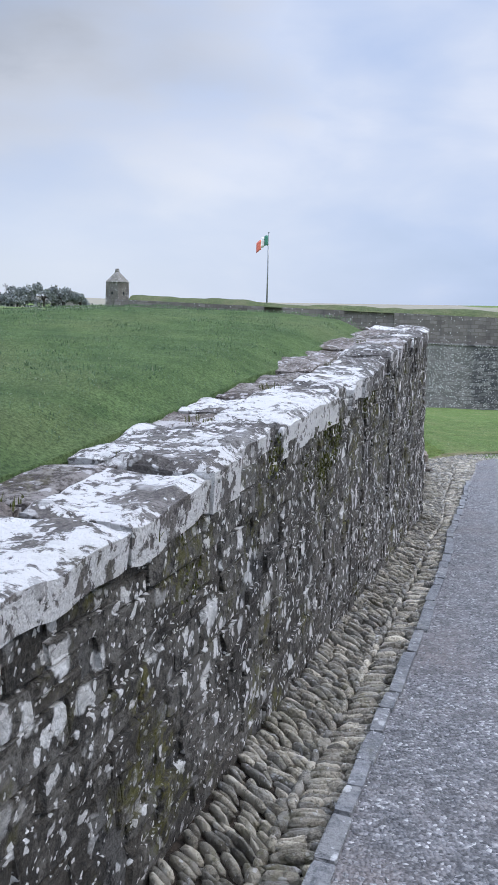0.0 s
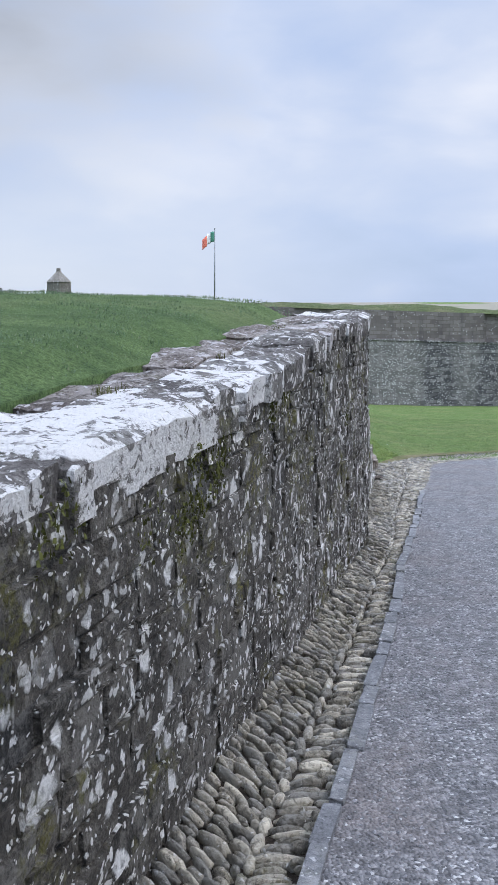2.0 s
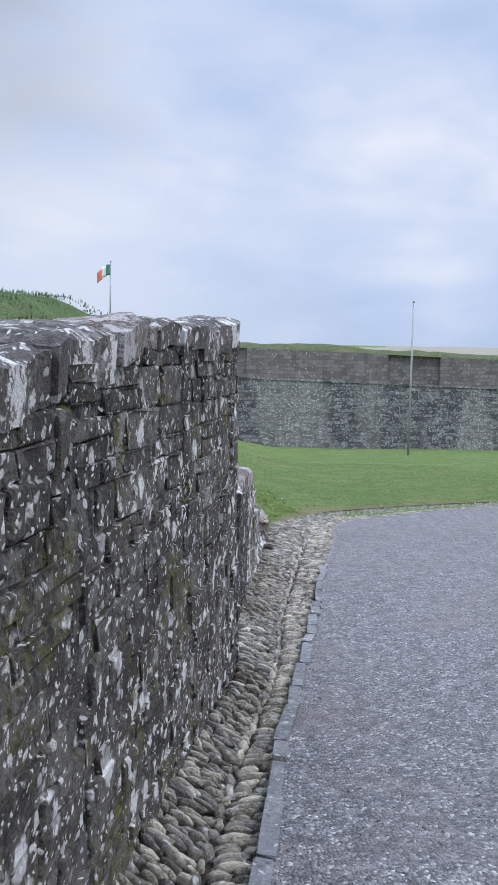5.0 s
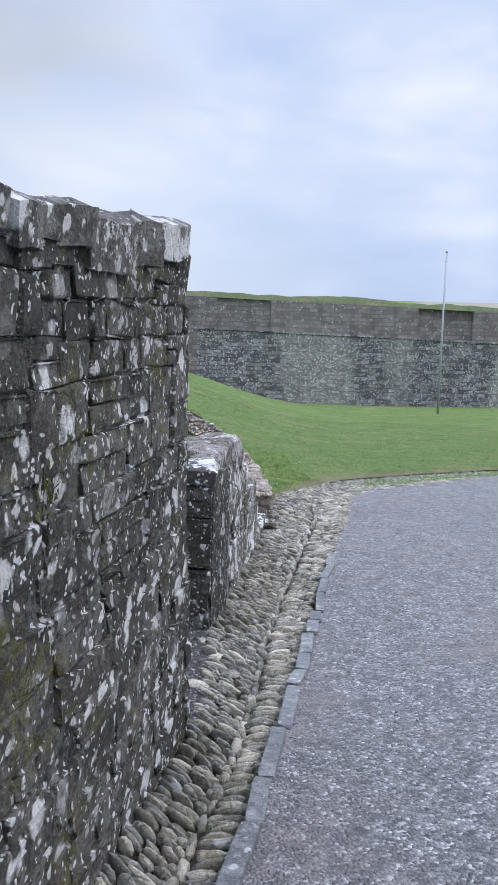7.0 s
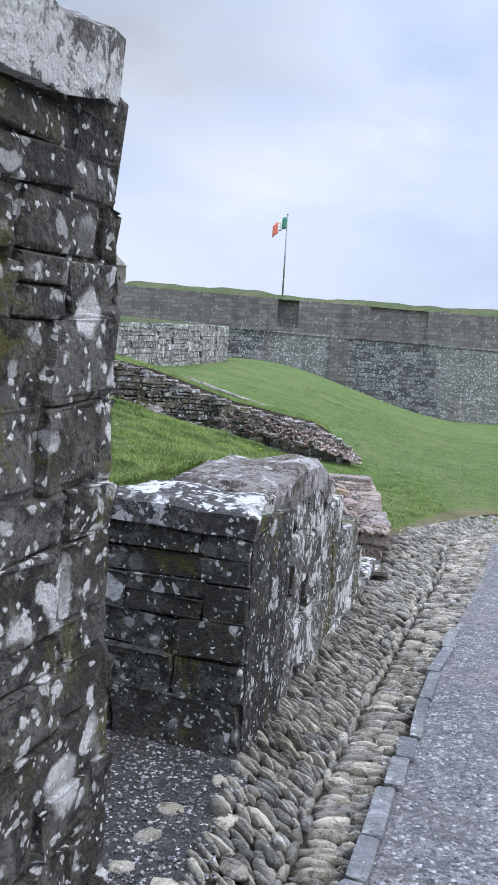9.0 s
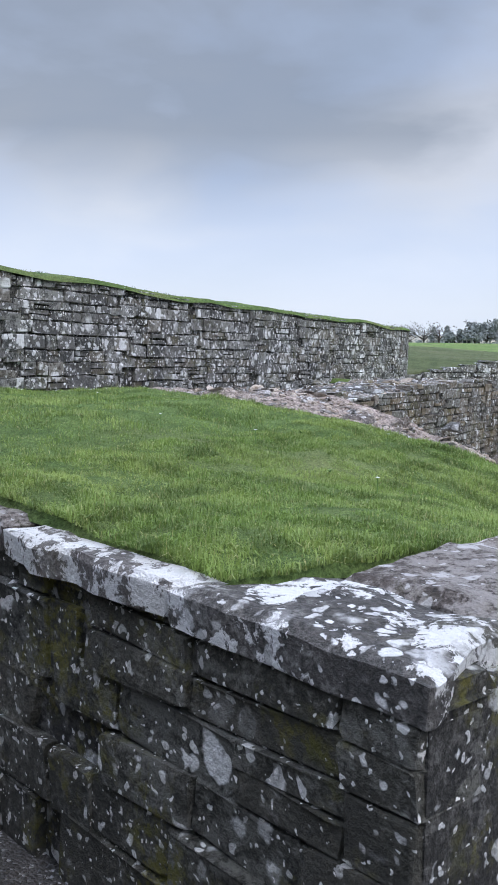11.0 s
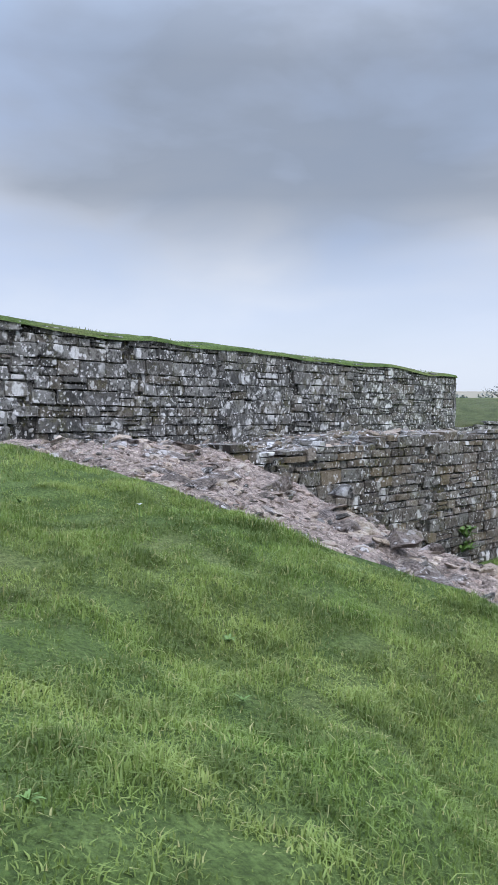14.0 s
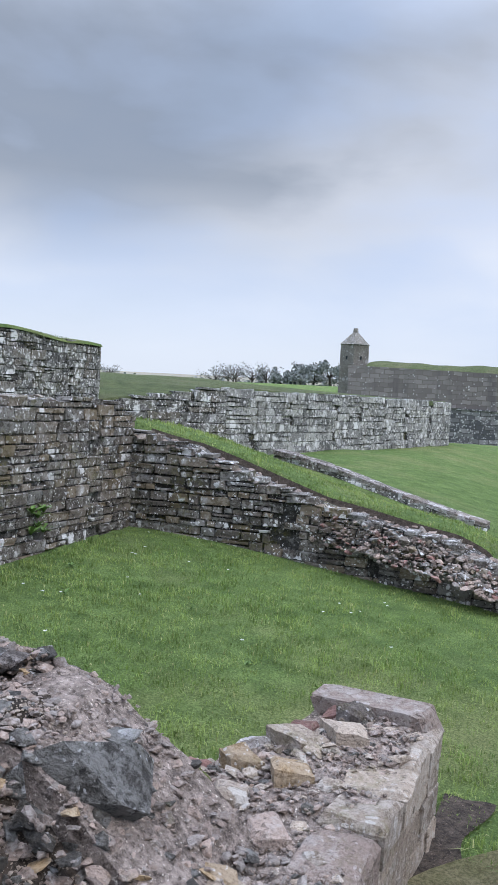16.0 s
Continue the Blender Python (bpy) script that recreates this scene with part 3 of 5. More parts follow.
def grass(name, spots, mat, tall, wide, label, lean=0.5, seed=3):
    """Blades of grass, one to each spot (x, y, z, size)."""
    g = np.random.default_rng(seed)
    p = np.asarray(spots, float)
    n = len(p)
    az, ln = g.uniform(0, 2 * np.pi, n), np.abs(g.normal(0.55, lean, n))
    hgt = tall * p[:, 3] * g.uniform(0.5, 1.35, n)
    wid = wide * g.uniform(0.6, 1.4, n)
    side = np.stack([-np.sin(az), np.cos(az), np.zeros(n)], 1) * wid[:, None] / 2
    way = np.stack([np.cos(az), np.sin(az), np.zeros(n)], 1)
    base = p[:, :3] - np.array([0, 0, 0.012])
    up = np.array([0, 0, 1.0])
    mid = base + way * (hgt * ln * 0.3)[:, None] + up * (hgt * 0.62)[:, None]
    tip = base + way * (hgt * ln)[:, None] + up * (hgt * np.clip(1.05 - ln * 0.35, 0.35, 1))[:, None]
    co = np.stack([base - side, base + side, mid + side * 0.75, mid - side * 0.75, tip], 1).reshape(-1, 3)
    i = np.arange(n) * 5
    loops = np.stack([i, i + 1, i + 2, i + 3, i + 3, i + 2, i + 4], 1).reshape(-1)
    starts = np.stack([np.arange(n) * 7, np.arange(n) * 7 + 4], 1).reshape(-1)
    me = bpy.data.meshes.new(name)
    me.vertices.add(n * 5)
    me.vertices.foreach_set("co", co.reshape(-1))
    me.loops.add(n * 7)
    me.loops.foreach_set("vertex_index", loops.astype(np.int32))
    me.polygons.add(n * 2)
    me.polygons.foreach_set("loop_start", starts.astype(np.int32))
    me.update(calc_edges=True)
    me.validate()
    me.materials.append(MATS[mat])
    return tagged(new(name, me), label, "grass", kind="stuff")


def spread(count, x0, x1, y0, y1, z, keep=None, seed=1, clump=True):
    """Random spots over a piece of ground, in tufts."""
    g = random.Random(seed)
    out = []
    while len(out) < count:
        x, y = g.uniform(x0, x1), g.uniform(y0, y1)
        if keep and not keep(x, y):
            continue
        c = noise.noise(Vector((x * 2.3, y * 2.3, 1.7))) * 0.5 + noise.noise(Vector((x * 7, y * 7, 5.0))) * 0.5
        if clump and c < g.uniform(-0.75, 0.05):
            continue
        out.append((x, y, z(x, y), 0.85 + 1.1 * max(-0.4, c)))
    return out


def wobble(x, y, amp, scale):
    return amp * noise.noise(Vector((x * scale, y * scale, 0.5)))


# ---------------------------------------------------------------- plan of the ground
def plane(x, y):
    """The evenly falling path and parade ground."""
    return -0.0699 * y - 0.007 * x


shelf = table([(10, -0.7), (16, -1.12), (18, -1.16), (20, -1.02), (23, -0.93), (28, -0.75), (33, -0.62), (42, -0.58), (65, -1.5), (90, -1.5)])
GL = [(-1.95, -3), (-0.24, 2.59), (0.61, 5.59), (1.25, 7.73), (1.60, 8.88), (2.02, 10.2), (2.28, 11.95), (2.50, 13.0), (2.83, 14.4), (3.23, 16.15), (3.55, 17.9), (4.24, 19.05), (4.9, 20.0), (5.92, 20.67), (6.82, 21.21), (9.2, 22.3), (13, 23.5), (26, 27)]
GR = [(-1.35, -3), (0.30, 2.69), (1.15, 5.5), (1.75, 7.62), (2.05, 8.8), (2.45, 10.2), (2.85, 11.6), (3.24, 13.05), (3.62, 14.4), (4.14, 16.13), (4.35, 17.0), (4.75, 18.2), (5.3, 18.85), (6.05, 19.4), (6.9, 20.1), (8.82, 21.4), (13, 22.8), (26, 26.2)]


def fine_line(pts, n=10):
    out = []
    for i in range(len(pts) - 1):
        a, b, c, d = (Vector(pts[max(0, min(len(pts) - 1, j))]) for j in (i - 1, i, i + 1, i + 2))
        for k in range(n):
            t = k / n
            p = 0.5 * ((2 * b) + (c - a) * t + (2 * a - 5 * b + 4 * c - d) * t * t + (3 * b - a - 3 * c + d) * t ** 3)
            out.append((p.x, p.y))
    return out + [pts[-1]]


LINE_L, LINE_R = fine_line(GL), fine_line(GR)
edge_x = table([(p[1], p[0]) for p in LINE_L])       # inner side of the gutter, by y


def lawn(x, y):
    """The one sheet of ground: path plane, lawn rising to the west, hills far off."""
    near = plane(x, min(y, 66.0))
    right = lerp(7.0, 13.0, smooth(20, 65, y))
    a = smooth(right, -1.0, x) * smooth(15.5, 18.0, y)
    z = lerp(near, shelf(y) - 0.07 * max(0.0, x + 0.8) * smooth(26, 19, y), a)
    z += wobble(x, y, 0.05, 0.5) * smooth(18, 24, y)
    z -= 0.035 * smooth(24, 18, y)
    if y > 66:
        r = math.hypot(x, y)
        ridge = 13.2 + 1.2 * noise.noise(Vector((x * 0.004, y * 0.004, 3.0)))
        z = lerp(z, ridge if r > 150 else 2.2, smooth(180, 600, r))
        z = lerp(z, lerp(2.2 + 0.4 * noise.noise(Vector((x * 0.03, y * 0.03, 1.0))), ridge, smooth(260, 620, r)), smooth(68, 115, y) * smooth(25, -20, x))
    return z


wall_top = table([(-4, 0.55), (2.2, 0.95), (3.76, 1.03), (4.9, 1.10), (6.75, 1.22), (7.84, 1.32), (10.3, 1.45), (14, 1.5)])


def wall_x(y):
    return 0.037 + 0.297 * (y - 3.665)


END = (wall_x(10.27), 10.27)
BACK = (-3.1, 11.85)


def terrace(x, y):
    """The grassed terrace behind the long wall."""
    d = max(0.0, (wall_x(y) - x) * 0.958 - 0.55)
    z = wall_top(y) - 0.02 + 0.10 * smooth(0, 0.35, d) + 0.12 * (1 - math.exp(-d / 1.2)) - 0.060 * max(0.0, min(d, 7.0) - 2.5)
    return z + wobble(x, y, 0.03, 1.4) + wobble(x, y, 0.03, 0.45)


def w2_x(y):
    return -3.3 - 0.06 * (y - 16.2)


w5_top = table([(-3.4, 0.40), (-1.27, 0.46), (-0.7, 0.45), (-0.22, 0.35), (0.33, 0.17), (1.0, -0.05), (1.5, -0.17), (2.06, -0.30), (2.45, -0.36), (2.7, -0.55), (3.0, -0.80), (3.5, -0.86)])
f1_top = table([(11.8, 0.17), (12.1, 0.19), (12.9, 0.21), (13.15, 0.12), (13.65, -0.10), (14.0, -0.22), (14.4, -0.46), (14.95, -0.81), (15.75, -1.08), (17, -1.2)])


def f1_x(y):
    return 2.25 + 0.235 * (y - 11.95)


turf_edge = table([(-3.4, 0.42), (-0.8, 0.37), (-0.3, 0.34), (0.25, 0.27), (0.7, 0.19), (1.16, 0.06), (1.5, -0.04), (1.9, -0.17), (2.25, -0.27), (2.5, -0.39), (2.62, -0.46), (2.9, -0.72)])


def bank(x, y):
    """The grass bank inside the first cell."""
    west = lerp(0.43, 0.27, smooth(14, 19, y))
    t = smooth(-3.3, 2.3, x)
    south = lerp(west, 0.20, smooth(-2.5, 1.2, x))
    north = lerp(west, turf_edge(x), smooth(-3.3, -1.5, x))
    z = lerp(south, north, smooth(12.3, 16.1, y))
    front = f1_x(y) - x
    z = min(z, f1_top(y) + 0.02 + front * (lerp(0.05, 0.62, smooth(12.6, 14.5, y)) + 0.25 * smooth(15.5, 16.2, y)) + 0.10 * smooth(0, 0.5, front))
    return z + wobble(x, y, 0.05, 1.1) + wobble(x, y, 0.03, 3.5)


w4_top = table([(-0.95, 0.16), (-0.16, -0.01), (0.5, -0.23), (1.3, -0.48), (2.11, -0.63), (2.66, -0.73), (3.03, -0.90), (3.4, -1.12), (4.5, -1.6)])


w7_top = table([(-4.2, 0.10), (-2.5, -0.02), (-0.9, -0.22), (-0.41, -0.30), (0.31, -0.47), (1.17, -0.73), (2.0, -0.95), (3.0, -1.2), (4.5, -1.6)])


def hump(x, y):
    """Grass heaped between the sloping ruined wall and the low channel wall."""
    z = lerp(w4_top(max(x, -0.95)) + 0.015 + 0.06 * max(0.0, -0.9 - x), w7_top(x) - 0.16, smooth(23.9, 27.4, y))
    return z - 0.5 * smooth(27.55, 28.1, y) * smooth(-2.2, -0.6, x) - 0.7 * smooth(2.9, 3.7, x) + wobble(x, y, 0.03, 1.2)

# ---------------------------------------------------------------- ground
def graded(a, b, c, d, fine, coarse):
    """Grid lines from a to d, close together between b and c."""
    mid = list(np.arange(b, c, fine))
    lo = list(b - np.geomspace(fine, b - a, coarse))[::-1]
    hi = list(c + np.geomspace(fine, d - c, coarse))
    return [float(v) for v in lo + mid + [c] + hi]


ground = sheet("ground", graded(-900, -1, 14, 900, 0.5, 26), graded(-60, 0, 45, 1200, 0.5, 26), lambda x, y: lawn(x, y) - (0.12 if y < 24.2 and x < edge_x(min(y, 23)) + 1.0 and y < 17.5 else 0.0), "turf")
tagged(ground, "wide mown green lawn falling gently to the fort wall", "ground", kind="structure")

# gravel path: from the kerb to the far side, bending to the east
PATH_R = [(p[0] + lerp(6.5, 9.0, smooth(0, 20, p[1])), p[1] - 9.0 * smooth(11, 22, p[1])) for p in LINE_R]
path = strip("path", LINE_R, PATH_R, lambda x, y: plane(x, y) + 0.012, lambda x, y: plane(x, y) + 0.012, "gravel", 10)
tagged(path, "grey gravel path falling gently beside the stone wall", "path", kind="structure")
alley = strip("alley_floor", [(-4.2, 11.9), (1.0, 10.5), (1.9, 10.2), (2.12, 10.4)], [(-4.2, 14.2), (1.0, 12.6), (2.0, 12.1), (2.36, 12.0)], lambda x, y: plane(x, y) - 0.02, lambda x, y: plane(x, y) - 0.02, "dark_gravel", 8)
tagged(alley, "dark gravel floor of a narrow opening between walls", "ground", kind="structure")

# gutter: a shallow cobbled channel
gutter = strip("gutter", [(p[0] - 0.06, p[1]) for p in LINE_L], LINE_R, lambda x, y: plane(x, y) - 0.035, lambda x, y: plane(x, y) - 0.03, "soil", 6, True, 0.03)
tagged(gutter, "cobbled drainage gutter of long rounded stones beside the path", "gutter", kind="structure")


# ---------------------------------------------------------------- the long wall
T = lambda y: wall_top(y)
A0, SLOPE = (wall_x(-3.5), -3.5), math.hypot(1, 0.297)
yl = lambda s: -3.5 + s / SLOPE
wall_1 = core("wall_1", A0, END, lambda s: plane(0, yl(s)) - 0.1, lambda s: wall_top(yl(s)) - 0.1, 0.6, "mortar", 0.009, 0.02, 70)
tagged(wall_1, "long dark rubble stone wall spotted with white lichen", "wall", kind="structure")
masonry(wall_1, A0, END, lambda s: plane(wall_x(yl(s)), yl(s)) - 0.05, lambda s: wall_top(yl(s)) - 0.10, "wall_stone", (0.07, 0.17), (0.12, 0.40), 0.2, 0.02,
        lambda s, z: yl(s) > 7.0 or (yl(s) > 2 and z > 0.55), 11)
# end face and the return along the opening
masonry(wall_1, END, BACK, lambda s: plane(1, 10.6) - 0.05, lambda s: wall_top(10.3) - 0.10 + 0.02 * s, "wall_stone", (0.13, 0.24), (0.25, 0.55), 0.2, 0.02, lambda s, z: s < 1.2, 12)
ret = core("wall_2", END, BACK, lambda s: plane(1, 10.6) - 0.1, lambda s: wall_top(10.3) - 0.1 + 0.02 * s, 0.6, "mortar", 0.014, 0.0, 16)
tagged(ret, "dark stone return wall along the narrow opening", "wall", kind="structure")


def capping(parent, p0, p1, zt, width, seed, ends=True):
    """Rough flags on top of a wall: a whitened front row, browner stones behind."""
    r = random.Random(seed)
    p0, p1 = Vector(p0), Vector(p1)
    along = p1 - p0
    total = along.length
    along /= total
    inward = Vector((-along.y, along.x))
    for row in range(2):
        s = 0.0
        while s < total - 0.05:
            ln = r.uniform(0.32, 0.75) if row == 0 else r.uniform(0.35, 0.85)
            if total - s - ln < 0.25:
                ln = total - s
            d0 = -r.uniform(0.0, 0.05) if row == 0 else width * 0.50 + r.uniform(-0.02, 0.02)
            d1 = width * 0.60 + r.uniform(-0.05, 0.03) if row == 0 else width + r.uniform(-0.08, 0.05)
            g, lift = (r.uniform(0.004, 0.014), r.uniform(-0.018, 0.012)) if row == 0 else (0.002, r.uniform(-0.022, 0.012))
            q = [p0 + along * (s + g) + inward * d0, p0 + along * (s + ln - g) + inward * (d0 + r.uniform(-0.01, 0.01)), p0 + along * (s + ln - g) + inward * d1, p0 + along * (s + g) + inward * (d1 + r.uniform(-0.03, 0.03))]
            top = lambda x, y, lift=lift: zt((Vector((x, y)) - p0).dot(along)) + lift
            flag_stone(parent, q, top, r.uniform(0.09, 0.15) if row == 0 else r.uniform(0.05, 0.09), "cap_stone" if r.random() < (0.86, 0.2)[row] else "flag_stone", seed + s, 10, 8, 0.022, edge=0.05)
            s += ln


capping(wall_1, A0, END, lambda s: wall_top(yl(s)), 0.64, 21)
capping(ret, (END[0] - 0.58, END[1] + 0.17), BACK, lambda s: wall_top(10.3) + 0.02 * s, 0.55, 22)

cap_back = [(wall_x(y) - 0.62, y - 0.1) for y in np.linspace(-6, 9.75, 60)]
grass_terrace = loft("grass_terrace", cap_back, [(-32, q[1] + 2.2) for q in cap_back], terrace, "terrace_turf", 60, 2.2, 0.06)
tagged(grass_terrace, "rough green grass terrace behind the long wall", "ground", kind="structure")

# ---------------------------------------------------------------- first cell: block, bank and the walls round it
south_y = lambda x: 11.86 + (2.26 - x) * 0.295
S0, S1 = (-3.6, south_y(-3.6)), (2.26, south_y(2.26))
s_len = math.hypot(S1[0] - S0[0], S1[1] - S0[1])
sx = lambda s: lerp(S0[0], S1[0], s / s_len)
cell_south = core("wall_3", S0, S1, lambda s: -1.0, lambda s: lerp(0.38, 0.16, smooth(0, 4.5, s)) - 0.06 * smooth(5.2, 5.4, s), 0.55, "mortar", 0.012, 0.0, 24)
tagged(cell_south, "massive dark stone block wall end with lichened flat top", "wall", kind="structure")
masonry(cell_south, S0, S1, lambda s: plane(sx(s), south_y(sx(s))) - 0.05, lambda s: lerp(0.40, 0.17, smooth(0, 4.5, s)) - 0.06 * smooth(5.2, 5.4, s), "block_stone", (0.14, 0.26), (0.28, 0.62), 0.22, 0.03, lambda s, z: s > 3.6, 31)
F0, F1 = (f1_x(11.9), 11.9), (f1_x(16.0), 16.0)
fy = lambda s: 11.9 + s / math.hypot(1, 0.235)
cell_front = core("wall_4", F0, F1, lambda s: plane(3, fy(s)) - 0.1, lambda s: f1_top(fy(s)) - 0.07, 0.5, "mortar", 0.012, 0.0, 30)
tagged(cell_front, "lichened stone wall stepping down beside the gutter", "wall", kind="structure")
# facing stones carry the brighter east light in their base colour
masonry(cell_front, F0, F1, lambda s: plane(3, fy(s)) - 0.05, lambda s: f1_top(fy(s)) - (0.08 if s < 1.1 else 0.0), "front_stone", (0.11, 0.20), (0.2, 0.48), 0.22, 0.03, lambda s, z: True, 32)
# broad worn flags on the block's flat top
def block_top(x, y):
    return 0.165 + 0.035 * smooth(12, 12.9, y) - 0.17 * smooth(13.1, 13.6, y) + 0.18 * smooth(1.0, -2.0, x)


south = lambda x, d: (x, south_y(x) + d)
front = lambda y, d: (f1_x(y) - d, y)
flag_stone(cell_south, [south(1.50, -0.035), front(11.84, -0.03), front(12.215, -0.03), (1.84, 12.36)], block_top, 0.09, "white_cap", 3.0, 18, 14, 0.016, edge=0.035)
flag_stone(cell_south, [south(0.66, -0.035), south(1.49, -0.035), (1.60, south_y(1.6) + 0.09), (0.72, south_y(0.72) + 0.10)], block_top, 0.08, "cap_stone", 5.0, 14, 10, 0.016, edge=0.04)
flag_stone(cell_south, [south(-0.25, -0.04), south(0.64, -0.035), (0.70, south_y(0.7) + 0.10), (-0.2, south_y(-0.2) + 0.12)], block_top, 0.08, "flag_stone", 8.0, 14, 10, 0.016, edge=0.04)
flag_stone(cell_front, [(1.83, 12.365), front(12.22, -0.025), front(12.93, -0.022), (1.96, 12.84)], block_top, 0.14, "flag_stone", 11.0, 18, 16, 0.020, edge=0.035)
flag_stone(cell_front, [(1.965, 12.85), front(12.94, -0.022), front(13.55, -0.02), (2.02, 13.10)], lambda x, y: block_top(x, y) - 0.012, 0.13, "flag_stone", 14.0, 16, 14, 0.020, edge=0.035)
# dark soil where the turf has drawn back from the flags
soil_seam = loft("soil_seam", [(x, south_y(x) + 0.02) for x in np.linspace(-0.3, 2.1, 40)], [(x, max(south_y(x) + 0.3, 12.3 + 0.9 * smooth(1.5, 2.1, x))) for x in np.linspace(-0.3, 2.1, 40)], lambda x, y: block_top(x, y) - 0.045 + wobble(x, y, 0.015, 9.0), "soil", 14)
tagged(soil_seam, "dark soil seam between turf and capstones", "ground", kind="structure")

bank_south = table([(-3.7, south_y(-3.7) + 0.12), (0.7, south_y(0.7) + 0.07), (1.1, south_y(1.1) + 0.06), (1.5, south_y(1.5) + 0.06), (1.62, south_y(1.62) + 0.06), (1.74, 12.26), (1.80, 12.46), (1.88, 12.66), (1.97, 12.92), (2.08, 13.02), (2.45, 13.30), (2.60, 13.75), (2.94, 15.40)])
bank_north = table([(-4, 16.9), (-1.6, 16.5), (-0.8, 16.12), (0.3, 16.02), (1.0, 16.06), (1.5, 16.15), (2.0, 16.27), (2.3, 16.36), (2.5, 16.40), (2.6, 16.34), (2.68, 16.1), (2.77, 15.8), (2.94, 15.45)])
b_cols = [float(x) for x in np.linspace(-3.7, 1.5, 52)] + [float(x) for x in np.linspace(1.53, 2.9, 40)]
grass_bank = loft("grass_bank", [(x, bank_south(x)) for x in b_cols], [(x, bank_north(x)) for x in b_cols], bank, "turf", 60, 1.0, 0.05)
tagged(grass_bank, "long green grass bank inside the ruined cell", "ground", kind="structure")

# ---------------------------------------------------------------- wall at the head of the bank
B0, B1 = (w2_x(12.6), 12.6), (w2_x(27.75), 27.75)
by = lambda s: 12.6 + s / math.hypot(1, 0.06)
b_top = table([(12, 1.47), (17, 1.44), (19, 1.37), (24.4, 1.33), (28, 1.26)])
b_low = table([(12, 0.40), (16, 0.30), (19, 0.15), (20, 0.0), (28, -0.3)])
head_wall = core("wall_5", B0, B1, lambda s: b_low(by(s)) - 0.3, lambda s: b_top(by(s)) - 0.02, 0.6, "mortar", 0.03, 0.0, 50)
tagged(head_wall, "grey coursed stone retaining wall with white lichen patches", "wall", kind="structure")
masonry(head_wall, B0, B1, lambda s: b_low(by(s)) - 0.1, lambda s: b_top(by(s)), "bank_stone", (0.08, 0.18), (0.13, 0.40), 0.2, 0.0, lambda s, z: 3.0 < s < 7.5, 41, 0.015)
B2 = (B1[0] - 6.0, B1[1] + 0.6)
masonry(head_wall, B1, B2, lambda s: -0.4, lambda s: 1.26 + 0.05 * s, "bank_stone", (0.10, 0.20), (0.2, 0.46), 0.2, 0.0, None, 42)
u_edge = [(w2_x(y) + 0.03, y) for y in np.linspace(11.7, 27.75, 70)] + [(x, 27.75 + (B1[0] - x) * 0.1 + 0.02) for x in np.linspace(B1[0] - 0.3, B1[0] - 6, 12)]
upper = loft("upper_terrace", u_edge, [(-60, lerp(9.0, 30.0, i / (len(u_edge) - 1))) for i in range(len(u_edge))],
             lambda x, y: b_top(y) + 0.02 + 0.05 * noise.noise(Vector((x * 2, y * 1.3, 2.0))) + 0.17 * (1 - math.exp(-max(0.0, w2_x(y) - x) / 1.4)) * smooth(28.4, 26.0, y) - 0.02 * max(0.0, min(12.0, -5 - x)), "turf", 40, 2.0, 0.05)
tagged(upper, "grass topped terrace above the coursed stone wall", "ground", kind="structure")

# ---------------------------------------------------------------- second cell
R0, R1 = (-0.8, 17.1), (-0.8, 23.25)
back_top = table([(16, 0.40), (18.4, 0.34), (19.3, 0.39), (20.3, 0.43), (22.9, 0.44), (23.1, 0.30), (24, 0.2)])
def r_top(y):
    return back_top(y) + 0.06 * noise.noise(Vector((y * 2.1, 3.0, 0.0))) + 0.04 * noise.noise(Vector((y * 6.0, 1.0, 0.0)))


back_wall = core("wall_6", R0, R1, lambda s: -1.1, lambda s: r_top(17.1 + s) - 0.03, 1.3, "mortar", 0.03, 0.0, 40, 0.05)
tagged(back_wall, "ruined dark stone back wall with a broken top", "wall", kind="structure")
masonry(back_wall, R0, R1, lambda s: lawn(-0.8, 17.1 + s) - 0.05, lambda s: r_top(17.1 + s), "ruin_stone", (0.06, 0.13), (0.10, 0.30), 0.2, 0.0, lambda s, z: s > 4.4, 51, 0.015)
Q0, Q1 = (-0.85, 23.2), (3.35, 23.1)
side_wall = core("wall_7", Q0, Q1, lambda s: -1.5, lambda s: w4_top(-0.85 + s) - 0.04, 0.6, "mortar", 0.03, 0.0, 40, 0.05)
tagged(side_wall, "ruined stone wall sloping down to the lawn", "wall", kind="structure")
masonry(side_wall, Q0, Q1, lambda s: lawn(-0.85 + s, 23.1) - 0.08, lambda s: w4_top(-0.85 + s), "ruin_stone", (0.06, 0.12), (0.10, 0.28), 0.2, 0.0, lambda s, z: s < 3.2, 52, 0.015)
P0, P1 = (-2.6, 16.70), (3.0, 16.70)
mid_wall = core("wall_8", P0, P1, lambda s: -1.4, lambda s: w5_top(-2.6 + s) - 0.08, 0.62, "rubble_mortar", 0.02, 0.0, 60, 0.08)
tagged(mid_wall, "crumbling rubble wall core of pinkish broken stone", "wall", kind="structure")
masonry(mid_wall, (2.3, 17.33), (-0.8, 17.33), lambda s: lawn(2.3 - s, 17.7) - 0.05, lambda s: w5_top(2.3 - s) - 0.12, "ruin_stone", (0.09, 0.18), (0.14, 0.4), 0.2, 0.0, None, 53, 0.015)
stub_z = table([(16.3, -0.90), (17.0, -0.87), (17.6, -0.82), (18.7, -0.80)])
V0, V1 = (3.27, 16.45), (3.32, 18.62)
